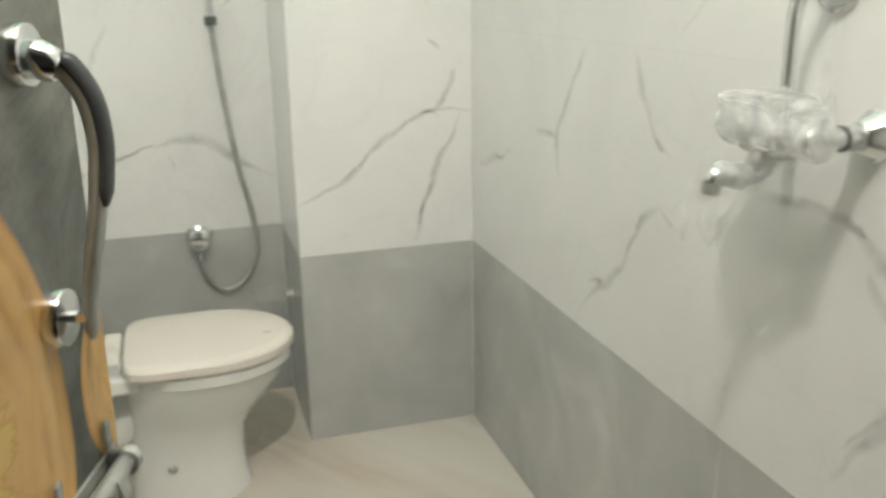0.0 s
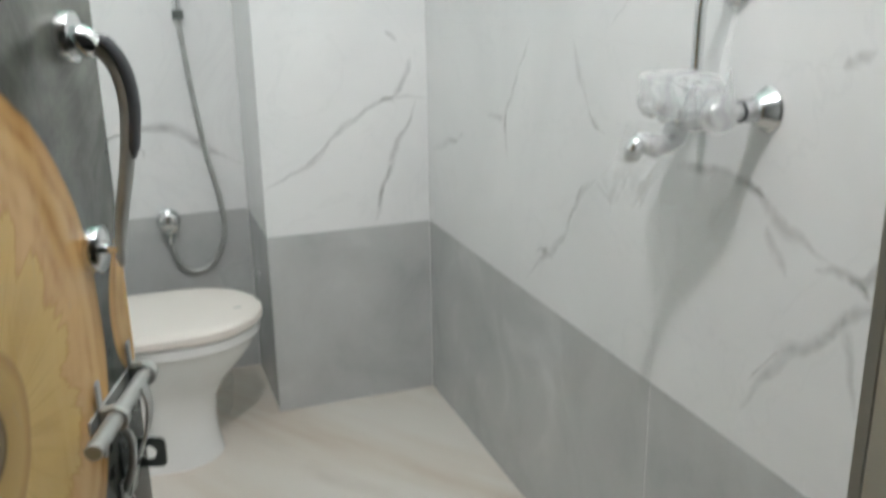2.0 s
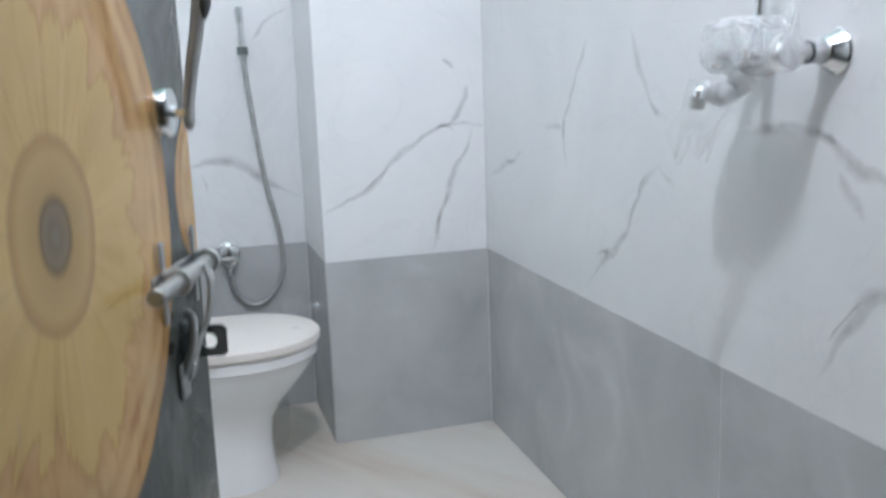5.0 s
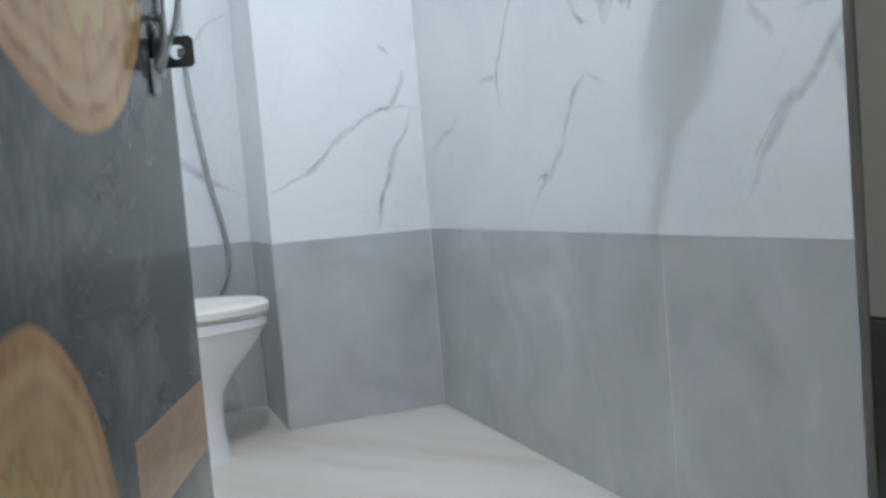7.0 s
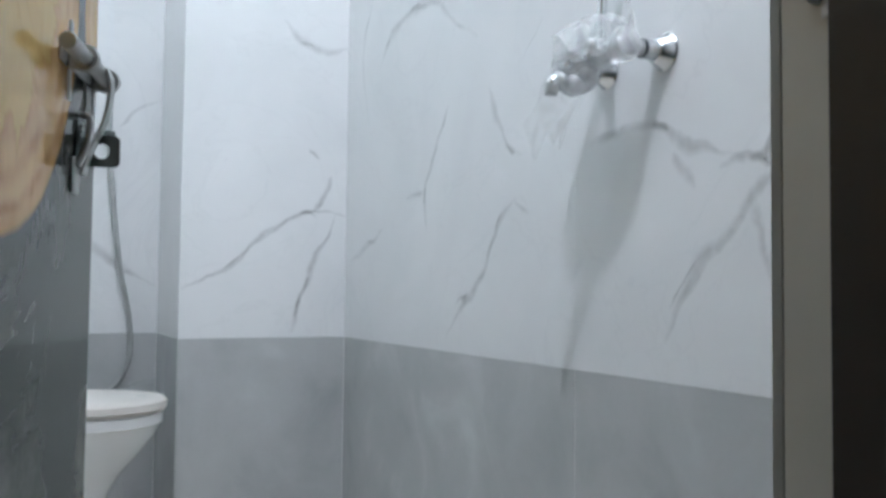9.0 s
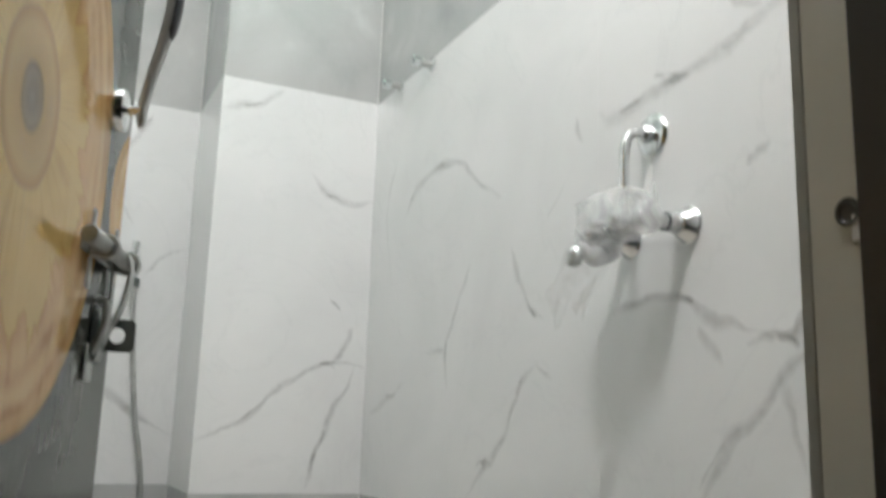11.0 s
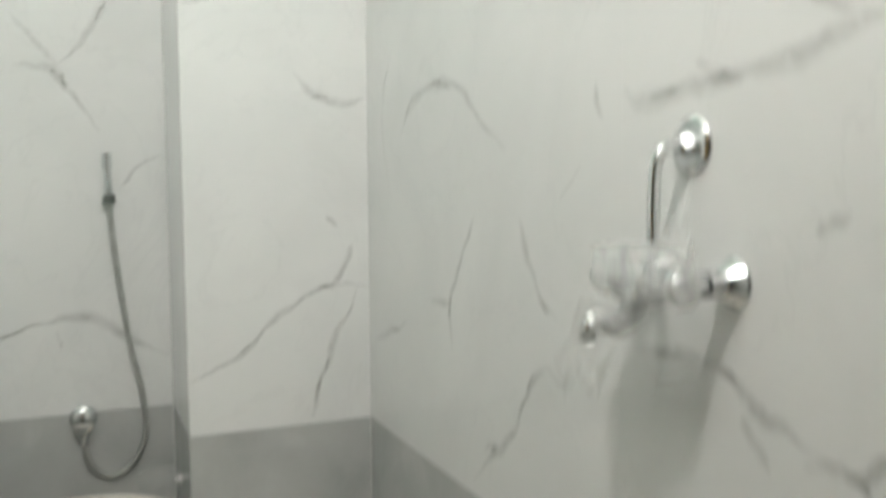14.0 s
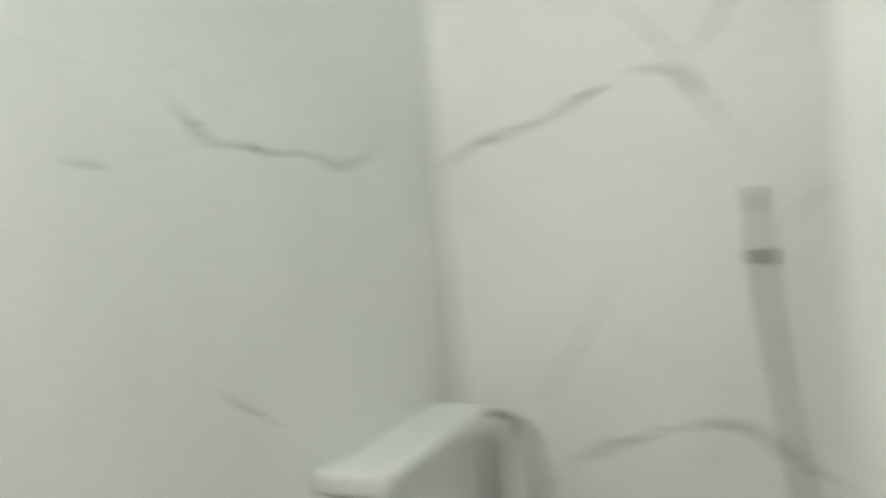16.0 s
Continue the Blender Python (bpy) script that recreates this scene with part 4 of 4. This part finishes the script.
veins(wall_right, "x", 0.0, -1, (
    (0.010, 0.60, ((-0.26, 1.31), (-0.31, 1.366), (-0.40, 1.401), (-0.53, 1.413), (-0.63, 1.388), (-0.70, 1.332), (-0.76, 1.295), (-0.83, 1.255))),
    (0.006, 0.45, ((-0.20, 1.53), (-0.145, 1.436), (-0.128, 1.336), (-0.18, 1.16))),
    (0.006, 0.55, ((-1.134, 1.354), (-1.132, 1.324), (-1.155, 1.29))),
    (0.004, 0.40, ((-1.10, 1.225), (-1.06, 1.195), (-1.01, 1.16))),
    (0.014, 0.70, ((-1.21, 1.334), (-1.248, 1.312), (-1.338, 1.318), (-1.406, 1.325), (-1.487, 1.33), (-1.545, 1.337), (-1.60, 1.354), (-1.67, 1.368), (-1.76, 1.38))),
    (0.006, 0.60, ((-1.37, 1.350), (-1.44, 1.333))),
    (0.007, 0.55, ((-1.555, 1.45), (-1.577, 1.402), (-1.63, 1.376))),
    (0.008, 0.30, ((-1.388, 1.69), (-1.384, 1.61))),
    (0.007, 0.30, ((-1.45, 1.57), (-1.47, 1.52))),
    (0.005, 0.60, ((-1.58, 1.143), (-1.603, 1.150), (-1.63, 1.162))),
    (0.008, 0.75, ((-0.69, 1.13), (-0.648, 1.074), (-0.588, 0.985), (-0.557, 0.926), (-0.575, 0.84))),
    (0.007, 0.60, ((-0.45, 0.93), (-0.51, 0.935), (-0.557, 0.926))),
    (0.008, 0.55, ((-0.30, 0.86), (-0.24, 0.835), (-0.167, 0.817), (-0.045, 0.775))),
    (0.008, 0.55, ((-0.885, 1.135), (-0.907, 1.079), (-0.939, 1.031), (-0.969, 0.984), (-1.02, 0.965))),
    (0.009, 0.75, ((-1.0, 0.878), (-0.939, 0.847), (-0.907, 0.799), (-0.873, 0.748), (-0.815, 0.689), (-0.765, 0.658), (-0.68, 0.578))),
    (0.006, 0.45, ((-0.99, 0.873), (-1.05, 0.845))),
    (0.012, 0.70, ((-1.25, 0.955), (-1.308, 0.962), (-1.369, 0.966), (-1.437, 0.956), (-1.478, 0.936), (-1.517, 0.913), (-1.553, 0.909), (-1.60, 0.892))),
    (0.009, 0.85, ((-1.575, 0.877), (-1.62, 0.884), (-1.657, 0.885), (-1.69, 0.902), (-1.74, 0.88))),
    (0.005, 0.60, ((-1.470, 0.909), (-1.487, 0.882), (-1.524, 0.849))),
    (0.008, 0.65, ((-1.71, 0.872), (-1.635, 0.831), (-1.602, 0.785), (-1.523, 0.726), (-1.455, 0.615))),
    (0.006, 0.45, ((-1.633, 0.83), (-1.65, 0.773), (-1.669, 0.70))),
))
veins(wall_back, "y", 0.0, -1, (
    (0.007, 0.80, ((-0.485, 0.688), (-0.42, 0.72), (-0.349, 0.757), (-0.273, 0.834), (-0.18, 0.896), (-0.102, 0.926), (0.0, 0.915))),
    (0.008, 0.80, ((-0.106, 0.924), (-0.072, 0.975), (-0.044, 1.035))),
    (0.008, 0.80, ((-0.03, 0.915), (-0.055, 0.85), (-0.104, 0.776), (-0.125, 0.70), (-0.146, 0.639), (-0.163, 0.565))),
    (0.004, 0.65, ((-0.122, 1.107), (-0.088, 1.086))),
    (0.009, 0.60, ((-0.20, 1.49), (-0.162, 1.444), (-0.124, 1.426), (-0.062, 1.415), (0.0, 1.431))),
    (0.008, 0.60, ((-0.487, 1.645), (-0.433, 1.669), (-0.367, 1.683), (-0.334, 1.716), (-0.301, 1.744))),
))
veins(wall_recess, "y", DEEP, -1, (
    (0.005, 0.55, ((-0.885, 1.665), (-0.826, 1.595), (-0.772, 1.532))),
    (0.011, 0.80, ((-0.882, 1.528), (-0.808, 1.525), (-0.773, 1.514), (-0.746, 1.469), (-0.725, 1.438), (-0.665, 1.345))),
    (0.007, 0.60, ((-0.774, 1.525), (-0.712, 1.586), (-0.673, 1.658), (-0.638, 1.72))),
    (0.009, 0.70, ((-0.90, 1.51), (-0.977, 1.485), (-1.082, 1.446), (-1.19, 1.422), (-1.276, 1.387), (-1.305, 1.35))),
    (0.009, 0.80, ((-1.15, 0.64), (-1.063, 0.724), (-0.968, 0.773), (-0.885, 0.80), (-0.834, 0.814), (-0.724, 0.827), (-0.665, 0.799), (-0.62, 0.771), (-0.559, 0.73), (-0.492, 0.692))),
    (0.004, 0.50, ((-0.797, 0.79), (-0.788, 0.735))),
    (0.005, 0.55, ((-0.618, 1.19), (-0.566, 1.25), (-0.495, 1.288))),
    (0.008, 0.55, ((-0.93, 1.155), (-0.986, 1.043), (-1.03, 0.981), (-1.088, 0.904), (-1.12, 0.85))),
))
veins(wall_left, "x", -WIDE, 1, (
    (0.010, 0.75, ((-0.44, 1.53), (-0.383, 1.478), (-0.338, 1.453), (-0.245, 1.439), (-0.105, 1.422), (0.023, 1.399), (0.091, 1.422), (0.168, 1.475))),
    (0.007, 0.60, ((-0.38, 1.087), (-0.33, 1.044), (-0.26, 0.994))),
    (0.006, 0.45, ((-0.62, 1.44), (-0.54, 1.423))),
))


# ---- wall tiles ----
ROWS_Z = ((0.0, DADO, GREY), (DADO, MID, MARBLE), (MID, TOP, MARBLE), (TOP, BAND, GREY))


def tile_wall(wall, axis, level, side, cuts, skip=None):
    """Tiles of one wall between the cuts, 8 mm thick, proud of the grout."""
    for z0, z1, material in ROWS_Z:
        g, gz = (GAP / 2, GAP / 2) if material is GREY else (GAP / 24, GAP / 40)
        for a, b in zip(cuts, cuts[1:]):
            parts = ((a, b, z0, z1),)
            if skip and a < skip[1] and b > skip[0] and z0 < skip[2]:
                parts = () if z1 <= skip[2] else ((a, b, skip[2], z1),)
            for u0, u1, w0, w1 in parts:
                n0, n1 = (level, level - side * TH)
                b_ = (min(n0, n1), max(n0, n1), u0 + g, u1 - g, w0 + gz, w1 - gz) if axis == "x" else (u0 + g, u1 - g, min(n0, n1), max(n0, n1), w0 + gz, w1 - gz)
                part("tile", box(*b_, 0.0008 if material is GREY else 0.00012), material, wall)


tile_wall(wall_right, "x", 0.0, -1, (FRONT, JOINT, 0.0))
tile_wall(wall_back, "y", 0.0, -1, (-COL, 0.0))
tile_wall(wall_back, "x", -COL, -1, (TH - 0.001, DEEP))
tile_wall(wall_recess, "y", DEEP, -1, (-WIDE, -COL))
tile_wall(wall_left, "x", -WIDE, 1, (FRONT, -0.825, DEEP))
tile_wall(wall_front, "y", FRONT, 1, (-WIDE, DOOR_L, DOOR_R + 0.012, 0.0), (DOOR_L, DOOR_R + 0.012, DOOR_TOP))
